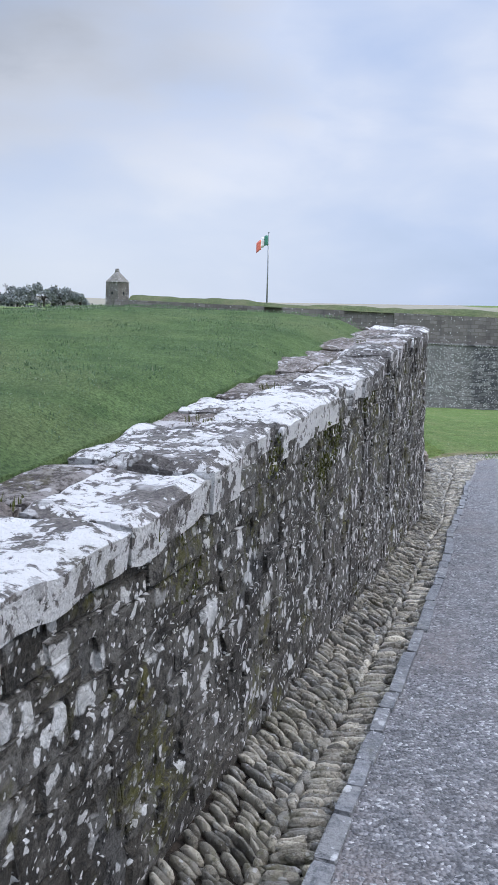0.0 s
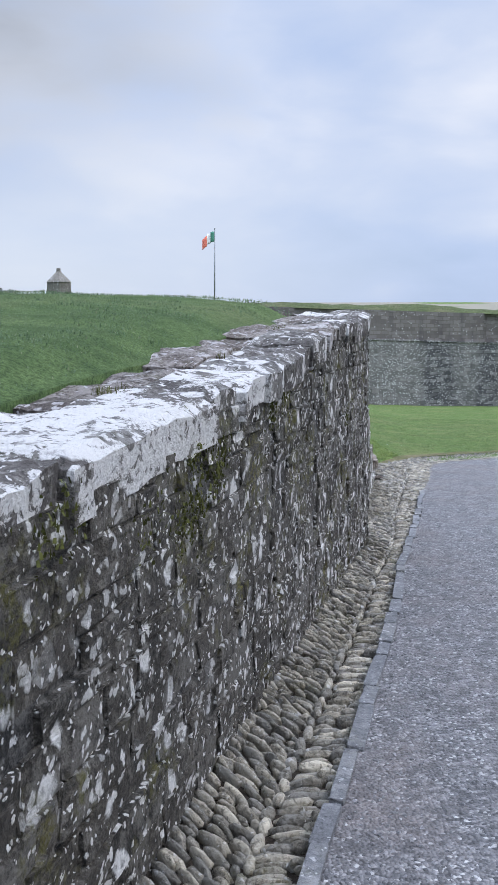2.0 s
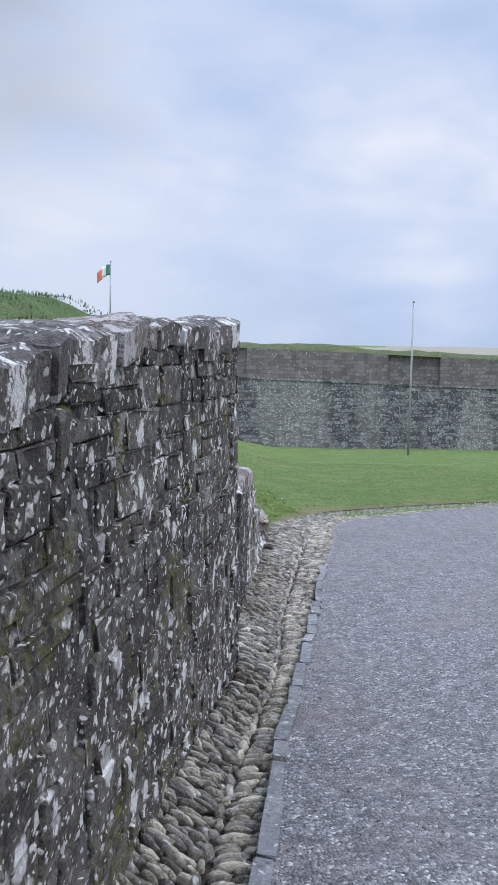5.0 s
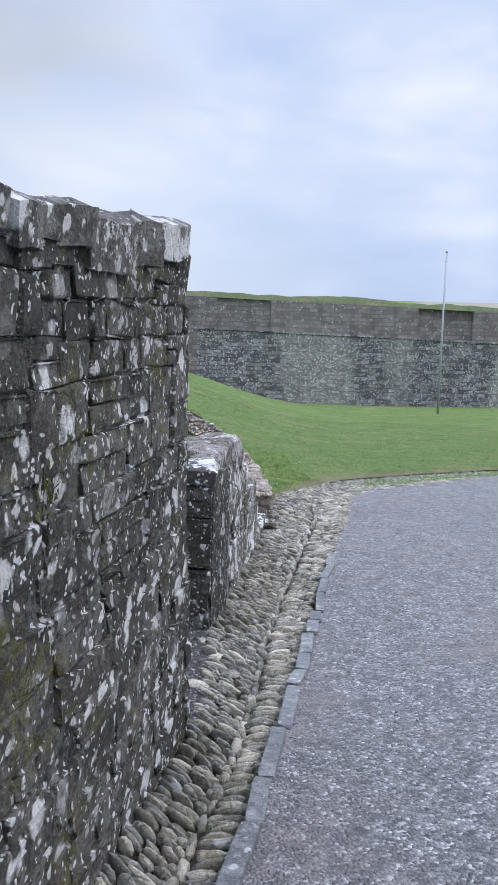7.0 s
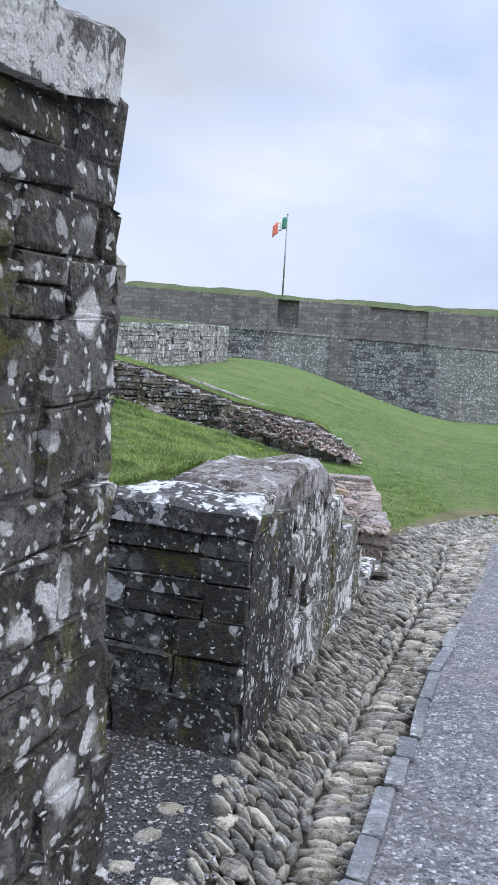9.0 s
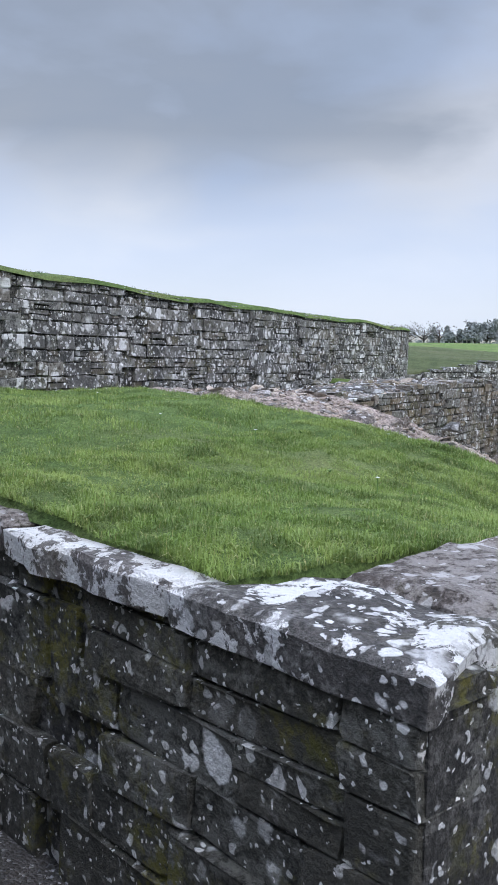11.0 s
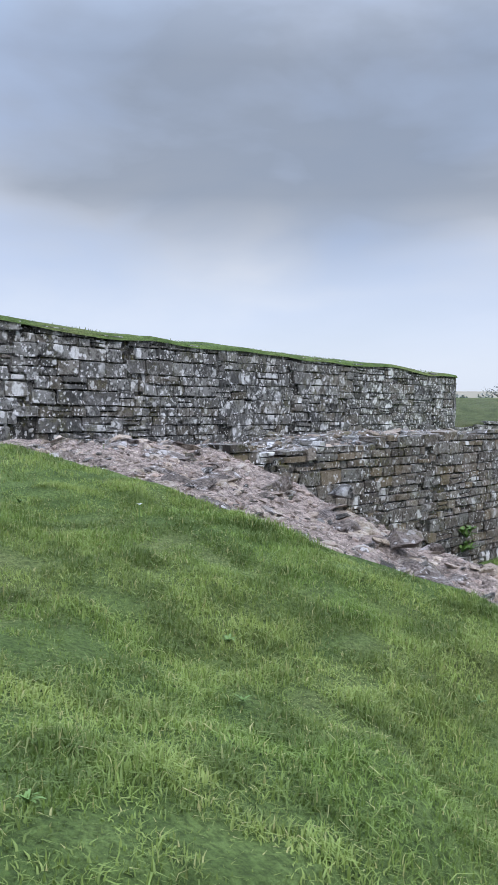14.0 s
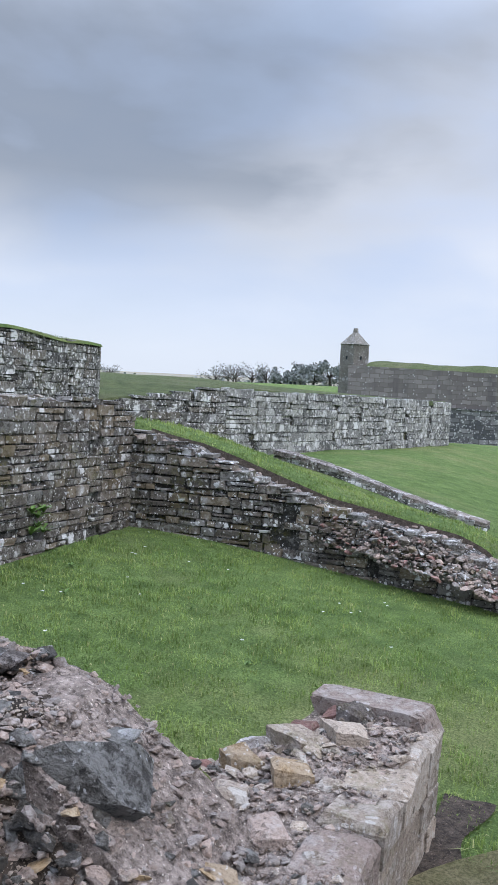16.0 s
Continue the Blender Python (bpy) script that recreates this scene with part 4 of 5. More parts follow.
stub = core("wall_9", V0, V1, lambda s: -1.45, lambda s: stub_z(16.45 + s) - 0.06, 0.58, "rubble_mortar", 0.02, 0.0, 24, 0.05)
tagged(stub, "low broken front wall with pale flat slabs on top", "wall", kind="structure")
masonry(stub, V0, V1, lambda s: plane(3.3, 16.45 + s) - 0.05, lambda s: stub_z(16.45 + s) - 0.06, "sand_stone", (0.09, 0.16), (0.2, 0.45), 0.18, 0.0, lambda s, z: True, 54)
masonry(stub, V1, (2.8, 18.70), lambda s: plane(3.3, 18.7) - 0.05, lambda s: -0.78, "rubble_stone", (0.09, 0.16), (0.2, 0.45), 0.18, 0.0, lambda s, z: True, 55)


def rubble(parent, count, spot, mat, sizes, seed, flat=0.6, single=True, name="rock"):
    r = random.Random(seed)
    kinds, heap = shapes("rock", mat, 12), Heap()
    for _ in range(count):
        x, y, z = spot(r)
        k = sizes[0] * (sizes[1] / sizes[0]) ** (r.random() ** 1.6)
        z -= k * 0.18
        m = turned(x, y, z + k * 0.12, r.uniform(-25, 25), r.uniform(-25, 25), r.uniform(0, 360), k * r.uniform(0.8, 1.5), k * r.uniform(0.7, 1.1), k * flat * r.uniform(0.7, 1.3))
        if single and k > 0.07:
            part(name, r.choice(kinds), parent, m)
        else:
            heap.put(r.choice(kinds), m)
    heap.done("rubble", mat, parent)


def slope_z(x, y):
    """Loose mortar and stones from the turf's edge up to the broken wall top."""
    z = lerp(turf_edge(x) - 0.05, w5_top(x) - 0.06, smooth(16.0, 16.9, y))
    return z + wobble(x, y, 0.05, 3.0) + wobble(x, y, 0.03, 9.0)


stub_in = table([(16.3, 2.9), (16.9, 2.6), (17.4, 2.16), (17.77, 2.28), (18.1, 2.5), (18.42, 2.71), (18.7, 2.95)])


def stub_top(x, y):
    t = (x - stub_in(y)) / (3.3 - stub_in(y))
    return stub_z(y) - 0.045 - 0.16 * smooth(0.45, 0.0, t) + wobble(x, y, 0.035, 5.0) + wobble(x, y, 0.02, 14.0)


stub_left = [(stub_in(y), y) for y in np.linspace(16.95, 18.68, 44)]
stub_fill = loft("wall_filling", stub_left, [(3.27, y) for _, y in stub_left], stub_top, "rubble_mortar", 26, 1.0, 0.5)
stub_fill.parent = stub


def on_mid(r):
    x = lerp(-2.0, 2.2, r.random() ** 0.8)
    y = r.uniform(bank_north(x) + 0.02, 17.28)
    return x, y, slope_z(x, y)


def on_side_end(r):
    x = lerp(1.3, 3.5, r.random() ** 0.7)
    t = r.random()
    top = w4_top(x) - 0.05
    return x, 23.15 - 0.30 * (1 - t) * smooth(1.0, 2.6, x), lerp(top - 0.55 * (top - lawn(x, 22.9)), top, t)


def on_side(r):
    x = lerp(-0.8, 3.4, r.random() ** 0.8)
    return x, 23.15 + r.uniform(0.0, 0.55), w4_top(x) - 0.06


def on_back(r):
    y = r.uniform(17.3, 23.2)
    return -0.8 - r.uniform(0.05, 1.25), y, r_top(y) - 0.05


def on_stub(r):
    y = r.uniform(16.4, 18.7)
    x = r.uniform(stub_in(y), 3.28)
    return x, y, stub_top(x, y) + 0.01


slope_left = [(x, bank_north(x) - 0.12) for x in np.linspace(-2.4, 2.06, 90)]
rubble_slope = loft("rubble_slope", slope_left, [(x, 17.28) for x, _ in slope_left], slope_z, "rubble_mortar", 34)
tagged(rubble_slope, "pinkish mortar and grit along the crumbled wall top", "ground", kind="structure")
rubble(mid_wall, 4200, on_mid, "rubble_stone", (0.008, 0.06), 61)
rubble(mid_wall, 260, on_mid, "sand_stone", (0.05, 0.20), 73, 0.42)
rubble(mid_wall, 110, on_mid, "flag_stone", (0.10, 0.30), 65, 0.40)
rubble(mid_wall, 130, on_mid, "dark_rock", (0.04, 0.14), 74, 0.5)
rubble(side_wall, 520, on_side, "rubble_stone", (0.03, 0.15), 62)
rubble(side_wall, 110, on_side_end, "red_stone", (0.02, 0.10), 75)
rubble(side_wall, 900, on_side_end, "rubble_stone", (0.015, 0.09), 76)
rubble(side_wall, 160, on_side_end, "ruin_stone", (0.03, 0.14), 77)
rubble(back_wall, 420, on_back, "ruin_stone", (0.05, 0.24), 63, 0.5)
rubble(back_wall, 90, on_back, "sand_stone", (0.06, 0.26), 84, 0.4)
rubble(back_wall, 900, on_back, "rubble_stone", (0.012, 0.06), 85)
rubble(stub, 5200, on_stub, "rubble_stone", (0.005, 0.05), 64)
rubble(stub, 260, on_stub, "sand_stone", (0.03, 0.12), 78, 0.45)
rubble(stub, 200, on_stub, "dark_rock", (0.015, 0.07), 79)

h_edge = [(x, 23.62) for x in np.linspace(-4.0, 4.4, 60)]
grass_hump = loft("grass_hump", h_edge, [(x * 1.0, 28.4) for x, _ in h_edge], hump, "turf", 40, 1.0, 0.15)
tagged(grass_hump, "grass mound heaped behind the sloping ruined wall", "ground", kind="structure")

# bare soil under the turf; its dark colour also draws the slit's shadow line
soil_edge = strip("soil_edge", [(x, 23.56) for x in np.linspace(-0.8, 3.3, 50)], [(x, 23.64) for x in np.linspace(-0.8, 3.3, 50)], lambda x, y: w4_top(x) - 0.10, lambda x, y: hump(x, y) - 0.012, "soil", 3)
tagged(soil_edge, "dark soil edge with painted shadow line under the turf behind the ruined wall", "ground", kind="structure")

C0, C1 = (-0.75, 27.55), (2.5, 27.45)
channel = core("wall_10", C0, C1, lambda s: w7_top(-0.75 + s) - 0.6, lambda s: w7_top(-0.75 + s) - 0.05, 0.34, "mortar", 0.02, 0.0, 24)
tagged(channel, "low sloping stone wall with pale flat coping", "wall", kind="structure")
masonry(channel, C0, C1, lambda s: w7_top(-0.75 + s) - 0.35, lambda s: w7_top(-0.75 + s) - 0.05, "bank_stone", (0.09, 0.14), (0.2, 0.4), 0.12, 0.0, lambda s, z: True, 58)
for i in range(7):
    x0, x1 = -0.75 + i * 0.465, -0.75 + (i + 1) * 0.465 - 0.015
    flag_stone(channel, [(x0, 27.5), (x1, 27.5), (x1, 27.86), (x0, 27.86)], lambda x, y: w7_top(x), 0.07, "flag_stone", 30.0 + i, 5, 4, 0.008, edge=0.02)

# ---------------------------------------------------------------- pale wall beyond
K = [(-4.4, 26.9), (-2.70, 30.2), (-0.28, 41.4), (-3.0, 45.5)]
pale_top = [lambda s: 0.25 + 0.12 * s, lambda s: 0.68, lambda s: 0.66]
for i in range(3):
    w = core("wall_1%d" % (i + 1), K[i], K[i + 1], lambda s: -0.9, lambda s, f=pale_top[i]: f(s) - 0.03, 0.6, "mortar", 0.035, 0.0, 40)
    tagged(w, "pale lichened stone wall with regular courses and grass on top", "wall", kind="structure")
    masonry(w, K[i], K[i + 1], lambda s: -0.75, pale_top[i], ("bank_stone", "pale_stone", "pale_stone")[i], (0.12, 0.22), (0.22, 0.55), 0.2, 0.0, (lambda s, z: s < 9) if i == 1 else None, 71 + i, 0.015)


k_edge = [(-4.45, 26.9), (-3.6, 28.6), (-2.82, 30.2), (-2.3, 32.5), (-1.75, 35.0), (-1.1, 38.0), (-0.4, 41.3), (-1.4, 43.2), (-3.1, 45.4), (-8, 50)]
k_line = fine_line(k_edge, 5)
k_low = table([(26.9, 0.18), (30.2, 0.60), (41.4, 0.62), (50, 0.6)])
k_x = table([(q[1], q[0]) for q in k_line])
green_knoll = loft("green_knoll", k_line, [(-34, lerp(29.0, 62.0, i / (len(k_line) - 1))) for i in range(len(k_line))],
                   lambda x, y: k_low(y) + 0.06 + 0.36 * smooth(0.0, 9.0, k_x(min(y, 50.0)) - x) + wobble(x, y, 0.05, 0.5), "far_turf", 40, 1.8, 0.12)
tagged(green_knoll, "green grassy rise behind the pale wall", "ground", kind="structure")

# ---------------------------------------------------------------- far rampart
FY = 65.0


def far_low(x):
    return table([(-12, -1.2), (-2, -1.7), (0.6, -1.6), (3.5, -2.8), (6.5, -3.5), (9.3, -3.8), (15, -4.2), (70, -4.9)])(x)


def box(bm, x0, x1, y0, y1, z0, z1):
    vs = [bm.verts.new((x, y, z)) for z in (z0, z1) for y in (y0, y1) for x in (x0, x1)]
    for q in ((0, 1, 3, 2), (4, 6, 7, 5), (0, 4, 5, 1), (2, 3, 7, 6), (0, 2, 6, 4), (1, 5, 7, 3)):
        bm.faces.new([vs[i] for i in q])


rampart = empty("rampart")
tagged(rampart, "long grey stone fort rampart with embrasures and a grassy crest", "fort wall", kind="structure")
fall = lambda x: -0.024 * (x - 3.4)


def sheared(bm):
    for v in bm.verts:
        if v.co.z > -5:
            v.co.z += fall(v.co.x)
    return bm


lower = bmesh.new()
box(lower, -10, 70, FY, FY + 3, -7, 0.26)
part("scarp", bm_mesh("scarp", sheared(lower), "far_masonry"), rampart)
NICHES = [(0.8, 2.1, 0.40, 0.62), (6.6, 10.2, 0.14, 0.30), (20.2, 24.0, 0.3, 0.3), (33, 35, 0.5, 0.5)]
x_at = -10.0
for a, b, deep, sill in NICHES + [(70, 70, 0, 0)]:
    merlon = bmesh.new()
    box(merlon, x_at, a, FY + 0.10, FY + 3, 0.26, 2.33)
    part("parapet", bm_mesh("parapet", sheared(merlon), "far_parapet"), rampart)
    if b > a:
        cheek = bmesh.new()
        box(cheek, a, b, FY + 0.10 + deep, FY + 3, 0.26, 2.28)
        box(cheek, a, b, FY + 0.10, FY + 0.10 + deep, 0.26, sill)
        part("embrasure", bm_mesh("embrasure", sheared(cheek), "far_parapet"), rampart)
    x_at = b
ledge = bmesh.new()
box(ledge, -10, 70, FY - 0.06, FY + 0.2, 0.22, 0.31)
part("string_course", bm_mesh("string_course", sheared(ledge), "far_masonry"), rampart)
pier = bmesh.new()
box(pier, 4.2, 5.4, FY - 0.10, FY + 0.1, -6, 0.22)
part("pier", bm_mesh("pier", sheared(pier), "far_parapet"), rampart)
crest = sheet("grass_crest", [float(v) for v in np.linspace(-9, 70, 240)], [FY + 0.1, FY + 0.4, FY + 1.0, FY + 2.0, FY + 4, FY + 9, FY + 20],
              lambda x, y: 2.30 + fall(x) + (0.0 if y < FY + 0.2 else min(1.0, (y - FY) / 1.5) * (0.42 + 0.36 * noise.noise(Vector((x * 0.16, 0.0, 7.0))) + 0.10 * noise.noise(Vector((x * 0.9, y, 2.0))))) - 0.1 * max(0, y - FY - 5), "far_turf")
tagged(crest, "uneven grass crest along the fort rampart", "ground", kind="structure")

# ---------------------------------------------------------------- watch tower, poles and flag
tower = tagged(empty("watch_tower", pose(-10.0, 66.3, 0)), "small stone watch tower with a pyramid cap", "tower")
tb = bmesh.new()
bmesh.ops.create_cone(tb, cap_ends=True, segments=6, radius1=1.0, radius2=0.93, depth=4.2, matrix=Matrix.Translation((0, 0, 1.8)) @ Matrix.Rotation(radians(12), 4, "Z"))
body = part("body", bm_mesh("body", tb, "tower_stone"), tower)
tr = bmesh.new()
bmesh.ops.create_cone(tr, cap_ends=True, segments=6, radius1=0.99, radius2=0.16, depth=0.75, matrix=Matrix.Translation((0, 0, 4.27)) @ Matrix.Rotation(radians(12), 4, "Z"))
part("roof", bm_mesh("roof", tr, "tower_stone"), tower)
tf = bmesh.new()
bmesh.ops.create_cone(tf, cap_ends=True, segments=8, radius1=0.17, radius2=0.13, depth=0.25, matrix=Matrix.Translation((0, 0, 4.75)))
part("finial", bm_mesh("finial", tf, "tower_stone"), tower)
for a in (252, 312):
    wn = bmesh.new()
    box(wn, -0.05, 0.05, -0.05, 0.05, 3.0, 3.2)
    part("window", bm_mesh("window", wn, "window_dark"), tower, pose(0.79 * math.cos(radians(a)), 0.79 * math.sin(radians(a)), 0, 0, 0, a + 90))


def pole(name, x, y, z0, z1, r0, r1, mat, label):
    base = tagged(empty(name, pose(x, y, z0)), label, "pole")
    bm = bmesh.new()
    bmesh.ops.create_cone(bm, cap_ends=True, segments=12, radius1=r0, radius2=r1, depth=z1 - z0, matrix=Matrix.Translation((0, 0, (z1 - z0) / 2)))
    part("shaft", bm_mesh("shaft", bm, mat, True), base)
    cap = bmesh.new()
    bmesh.ops.create_uvsphere(cap, u_segments=10, v_segments=6, radius=r1 * 1.6, matrix=Matrix.Translation((0, 0, z1 - z0)))
    part("finial", bm_mesh("finial", cap, mat, True), base)
    return base


flag_pole = pole("flag_pole", 1.0, 63.2 + 3.4, 1.8, 7.75, 0.06, 0.04, "pole_grey", "grey metal flag pole behind the rampart crest")
lawn_pole = pole("lawn_pole", 17.4, 52.0, lawn(17.4, 52) - 0.1, 4.65, 0.062, 0.045, "white_paint", "tall bare white painted pole on the lawn")
flag = tagged(empty("flag", pose(1.0, 66.6, 7.6, 0, 0, 215) @ Matrix.Scale(0.76, 4)), "wind-blown green white and orange striped flag", "flag")
for i, mat in enumerate(("flag_green", "flag_white", "flag_orange")):
    bm = bmesh.new()
    grid = [[bm.verts.new((0.04 + i * 0.44 + u * 0.44 / 6, 0.16 * math.sin((i * 6 + u) * 0.55), -0.20 * (i + u / 6) ** 1.3 - v * 0.95 / 5 - 0.05 * math.sin(u + i))) for u in range(7)] for v in range(6)]
    for v in range(5):
        for u in range(6):
            bm.faces.new((grid[v][u], grid[v][u + 1], grid[v + 1][u + 1], grid[v + 1][u]))
    ob = part(("green_band", "white_band", "orange_band")[i], bm_mesh("band", bm, mat, True), flag)
    sol = ob.modifiers.new("thickness", "SOLIDIFY")
    sol.thickness = 0.01

# ---------------------------------------------------------------- trees and houses far behind the rampart
def leaf_cloud(bm, r, centre, radius, count, size):
    for _ in range(count):
        d = Vector((r.gauss(0, 1), r.gauss(0, 1), r.gauss(0, 1))).normalized() * radius * r.random() ** 0.4
        q = Vector(centre) + Vector((d.x, d.y, d.z * 0.8))
        a = Vector((r.uniform(-1, 1), r.uniform(-1, 1), r.uniform(-1, 1))) * size
        b = Vector((r.uniform(-1, 1), r.uniform(-1, 1), r.uniform(-1, 1))) * size
        bm.faces.new([bm.verts.new(q + a), bm.verts.new(q + b), bm.verts.new(q - a * 0.8), bm.verts.new(q - b * 0.9)])


def limb(bm, p, q, r0, r1):
    d = Vector(q) - Vector(p)
    m = Matrix.Translation((Vector(p) + Vector(q)) / 2) @ d.to_track_quat("Z", "Y").to_matrix().to_4x4()
    bmesh.ops.create_cone(bm, cap_ends=True, segments=6, radius1=r0, radius2=r1, depth=d.length, matrix=m)


def tree(x, y, tall, spread_r, kind, label, seed):
    r = random.Random(seed)
    t = tagged(empty("tree", pose(x, y, lawn(x, y) - 0.1)), label, "tree", "trees behind the fort")
    trunk = bmesh.new()
    limb(trunk, (0, 0, 0), (0.1, 0, tall * 0.75), 0.14, 0.05)
    crown = bmesh.new()
    if kind == "conifer":
        for i in range(11):
            z = tall * (0.18 + 0.8 * i / 11)
            w = spread_r * (1.05 - i / 11.5)
            for _ in range(4):
                a = r.uniform(0, 6.3)
                leaf_cloud(crown, r, (math.cos(a) * w * 0.5, math.sin(a) * w * 0.5, z), w * 0.5, 10, 0.20)
    else:
        thin = kind == "bare"
        for _ in range(12):
            a, e = r.uniform(0, 6.3), r.uniform(0.45, 0.95)
            tip = (math.cos(a) * spread_r * r.uniform(0.4, 0.95), math.sin(a) * spread_r * r.uniform(0.4, 0.95), tall * e)
            limb(trunk, (0.05, 0, tall * r.uniform(0.15, 0.5)), tip, 0.06, 0.015)
            leaf_cloud(crown, r, tip, spread_r * 0.42, 26 if thin else 55, 0.11 if thin else 0.19)
    part("trunk", bm_mesh("trunk", trunk, "bark"), t)
    part("crown", bm_mesh("crown", crown, "hazed_twigs" if kind == "bare" else "hazed_foliage"), t)


TREES = [(-44, 129, 2.8, 2.2, "bare"), (-42, 131, 3.0, 2.4, "bare"), (-46.5, 133, 2.8, 2.4, "bare"), (-40.5, 131, 2.7, 1.0, "conifer"), (-39, 132, 2.9, 1.1, "conifer"), (-37.5, 133, 2.5, 1.0, "conifer"),
         (-35.3, 132, 3.6, 1.0, "bare"), (-34.2, 135, 2.6, 1.8, "broad"), (-30, 134, 2.2, 1.8, "broad"), (-28, 134, 2.0, 1.6, "broad"), (-38, 126, 2.6, 2.0, "bare"), (-33, 127.5, 3.0, 1.7, "broad"),
         (-29.5, 127, 3.3, 1.7, "broad"), (-27, 128, 3.0, 1.6, "broad"), (-24.5, 128, 2.2, 1.2, "broad"), (-62, 126, 2.0, 1.6, "bare"), (-26, 134.5, 1.6, 1.3, "broad"), (-48.5, 133, 2.4, 2.2, "bare"), (-43, 127.5, 2.2, 2.0, "bare"), (-36.5, 136, 2.4, 2.0, "bare"), (-32, 136, 2.2, 2.0, "bare"), (-35, 123.5, 1.6, 1.4, "broad"), (-32.2, 123.0, 1.5, 1.3, "broad")]
for i, (x, y, h, w, kind) in enumerate(TREES):
    tree(x, y, h, w, kind, {"bare": "leafless grey-brown tree on the far hillside", "conifer": "dark narrow conifer on the far hillside", "broad": "dark green bushy tree on the far hillside"}[kind], 200 + i)
hedge, r = bmesh.new(), random.Random(5)
for i in range(150):
    x = lerp(-110, -20, i / 149)
    leaf_cloud(hedge, r, (x, 133 + 3 * math.sin(i), lawn(x, 134) + 0.3), 0.7 + 0.3 * r.random(), 14, 0.25)
tagged(new("hedge", bm_mesh("hedge", hedge, "hazed_foliage")), "low dark hedge along the far skyline", "hedge", kind="stuff")


def house(x, y, w, d, eaves, ridge, turn, label):
    h = tagged(empty("house", pose(x, y, lawn(x, y) - 0.3, 0, 0, turn)), label, "house", "houses behind the fort")
    bm = bmesh.new()
    box(bm, -w / 2, w / 2, -d / 2, d / 2, 0, eaves)
    g = [bm.verts.new(q) for q in ((-w / 2, -d / 2, eaves), (w / 2, -d / 2, eaves), (0, -d / 2, ridge), (-w / 2, d / 2, eaves), (w / 2, d / 2, eaves), (0, d / 2, ridge))]
    bm.faces.new(g[:3]), bm.faces.new(g[3:])
    part("wall", bm_mesh("wall", bm, "render_white"), h)
    ro = bmesh.new()
    for sgn in (-1, 1):
        q = [ro.verts.new(p) for p in ((sgn * (w / 2 + 0.15), -d / 2 - 0.1, eaves - 0.1), (0, -d / 2 - 0.1, ridge + 0.06), (0, d / 2 + 0.1, ridge + 0.06), (sgn * (w / 2 + 0.15), d / 2 + 0.1, eaves - 0.1))]
        ro.faces.new(q)
    roof = part("roof", bm_mesh("roof", ro, "slate"), h)
    so = roof.modifiers.new("thickness", "SOLIDIFY")
    so.thickness = 0.08
    ch = bmesh.new()
    box(ch, -0.12, 0.12, -0.15, 0.15, ridge - 0.3, ridge + 0.25)
    part("chimney", bm_mesh("chimney", ch, "render_white"), roof)
    for sx_ in (-0.22, 0.22):
        wb = bmesh.new()
        box(wb, sx_ * w - 0.2, sx_ * w + 0.2, -d / 2 - 0.03, -d / 2 + 0.03, eaves * 0.4, eaves * 0.8)
        part("window", bm_mesh("window", wb, "window_dark"), h)


house(-33.5, 124.5, 1.2, 2.0, 0.95, 1.6, 8, "small white gabled house among the trees")
house(-36.2, 125.5, 1.6, 2.0, 0.8, 1.25, 8, "low white house beside dark trees")
house(-26.5, 130.5, 2.4, 2.0, 1.6, 2.0, -60, "long pale house half hidden by trees")

# ---------------------------------------------------------------- weeds, flowers, moss
def weed(x, y, z, size, seed, name="weed", mat="weed_leaf", label="broad-leaved green weed growing in the grass", count=9):
    r = random.Random(seed)
    w = tagged(empty(name, pose(x, y, z)), label, "plant")
    for i in range(count):
        a, ln = i * 2.4 + r.uniform(-0.3, 0.3), size * r.uniform(0.6, 1.1)
        bm = bmesh.new()
        prev = None
        for k in range(5):
            t = k / 4
            half = ln * 0.14 * math.sin(math.pi * (0.12 + 0.86 * t))
            pz = ln * (0.75 * t - 0.55 * t * t)
            row = [bm.verts.new((ln * t * 0.9, -half, pz + half * 0.3)), bm.verts.new((ln * t * 0.9, 0, pz)), bm.verts.new((ln * t * 0.9, half, pz + half * 0.3))]
            if prev:
                for j in (0, 1):
                    bm.faces.new((prev[j], prev[j + 1], row[j + 1], row[j]))
            prev = row
        part("leaf", bm_mesh("leaf", bm, mat, True), w, pose(0, 0, 0, 0, -r.uniform(0, 35), math.degrees(a)))
    return w


WEEDS = [(2.42, 16.05, 0.11), (2.50, 15.90, 0.09), (2.1, 15.5, 0.07), (1.6, 14.9, 0.07), (0.9, 14.2, 0.07), (2.05, 13.5, 0.06), (2.25, 13.7, 0.06), (1.2, 13.6, 0.06), (0.2, 15.2, 0.07), (1.9, 14.6, 0.06), (-1.0, 14.5, 0.08), (0.4, 13.7, 0.06)]
for i, (x, y, k) in enumerate(WEEDS):
    weed(x, y, bank(x, y) + 0.008, k * 0.5, 300 + i)
for i, (x, y, k) in enumerate([(0.1, 20.6, 0.12), (-0.3, 21.3, 0.10), (1.0, 21.0, 0.08), (1.8, 20.2, 0.08), (0.6, 22.3, 0.08)]):
    weed(x, y, lawn(x, y) + 0.005, k * 0.6, 330 + i)
for i in range(6):
    weed(-0.76, 21.35 + 0.09 * (i % 3), -0.80 + 0.14 * (i // 3) + 0.05 * (i % 2), 0.14, 350 + i, "wall_plant", "weed_leaf", "leafy plant rooted in the ruined wall")


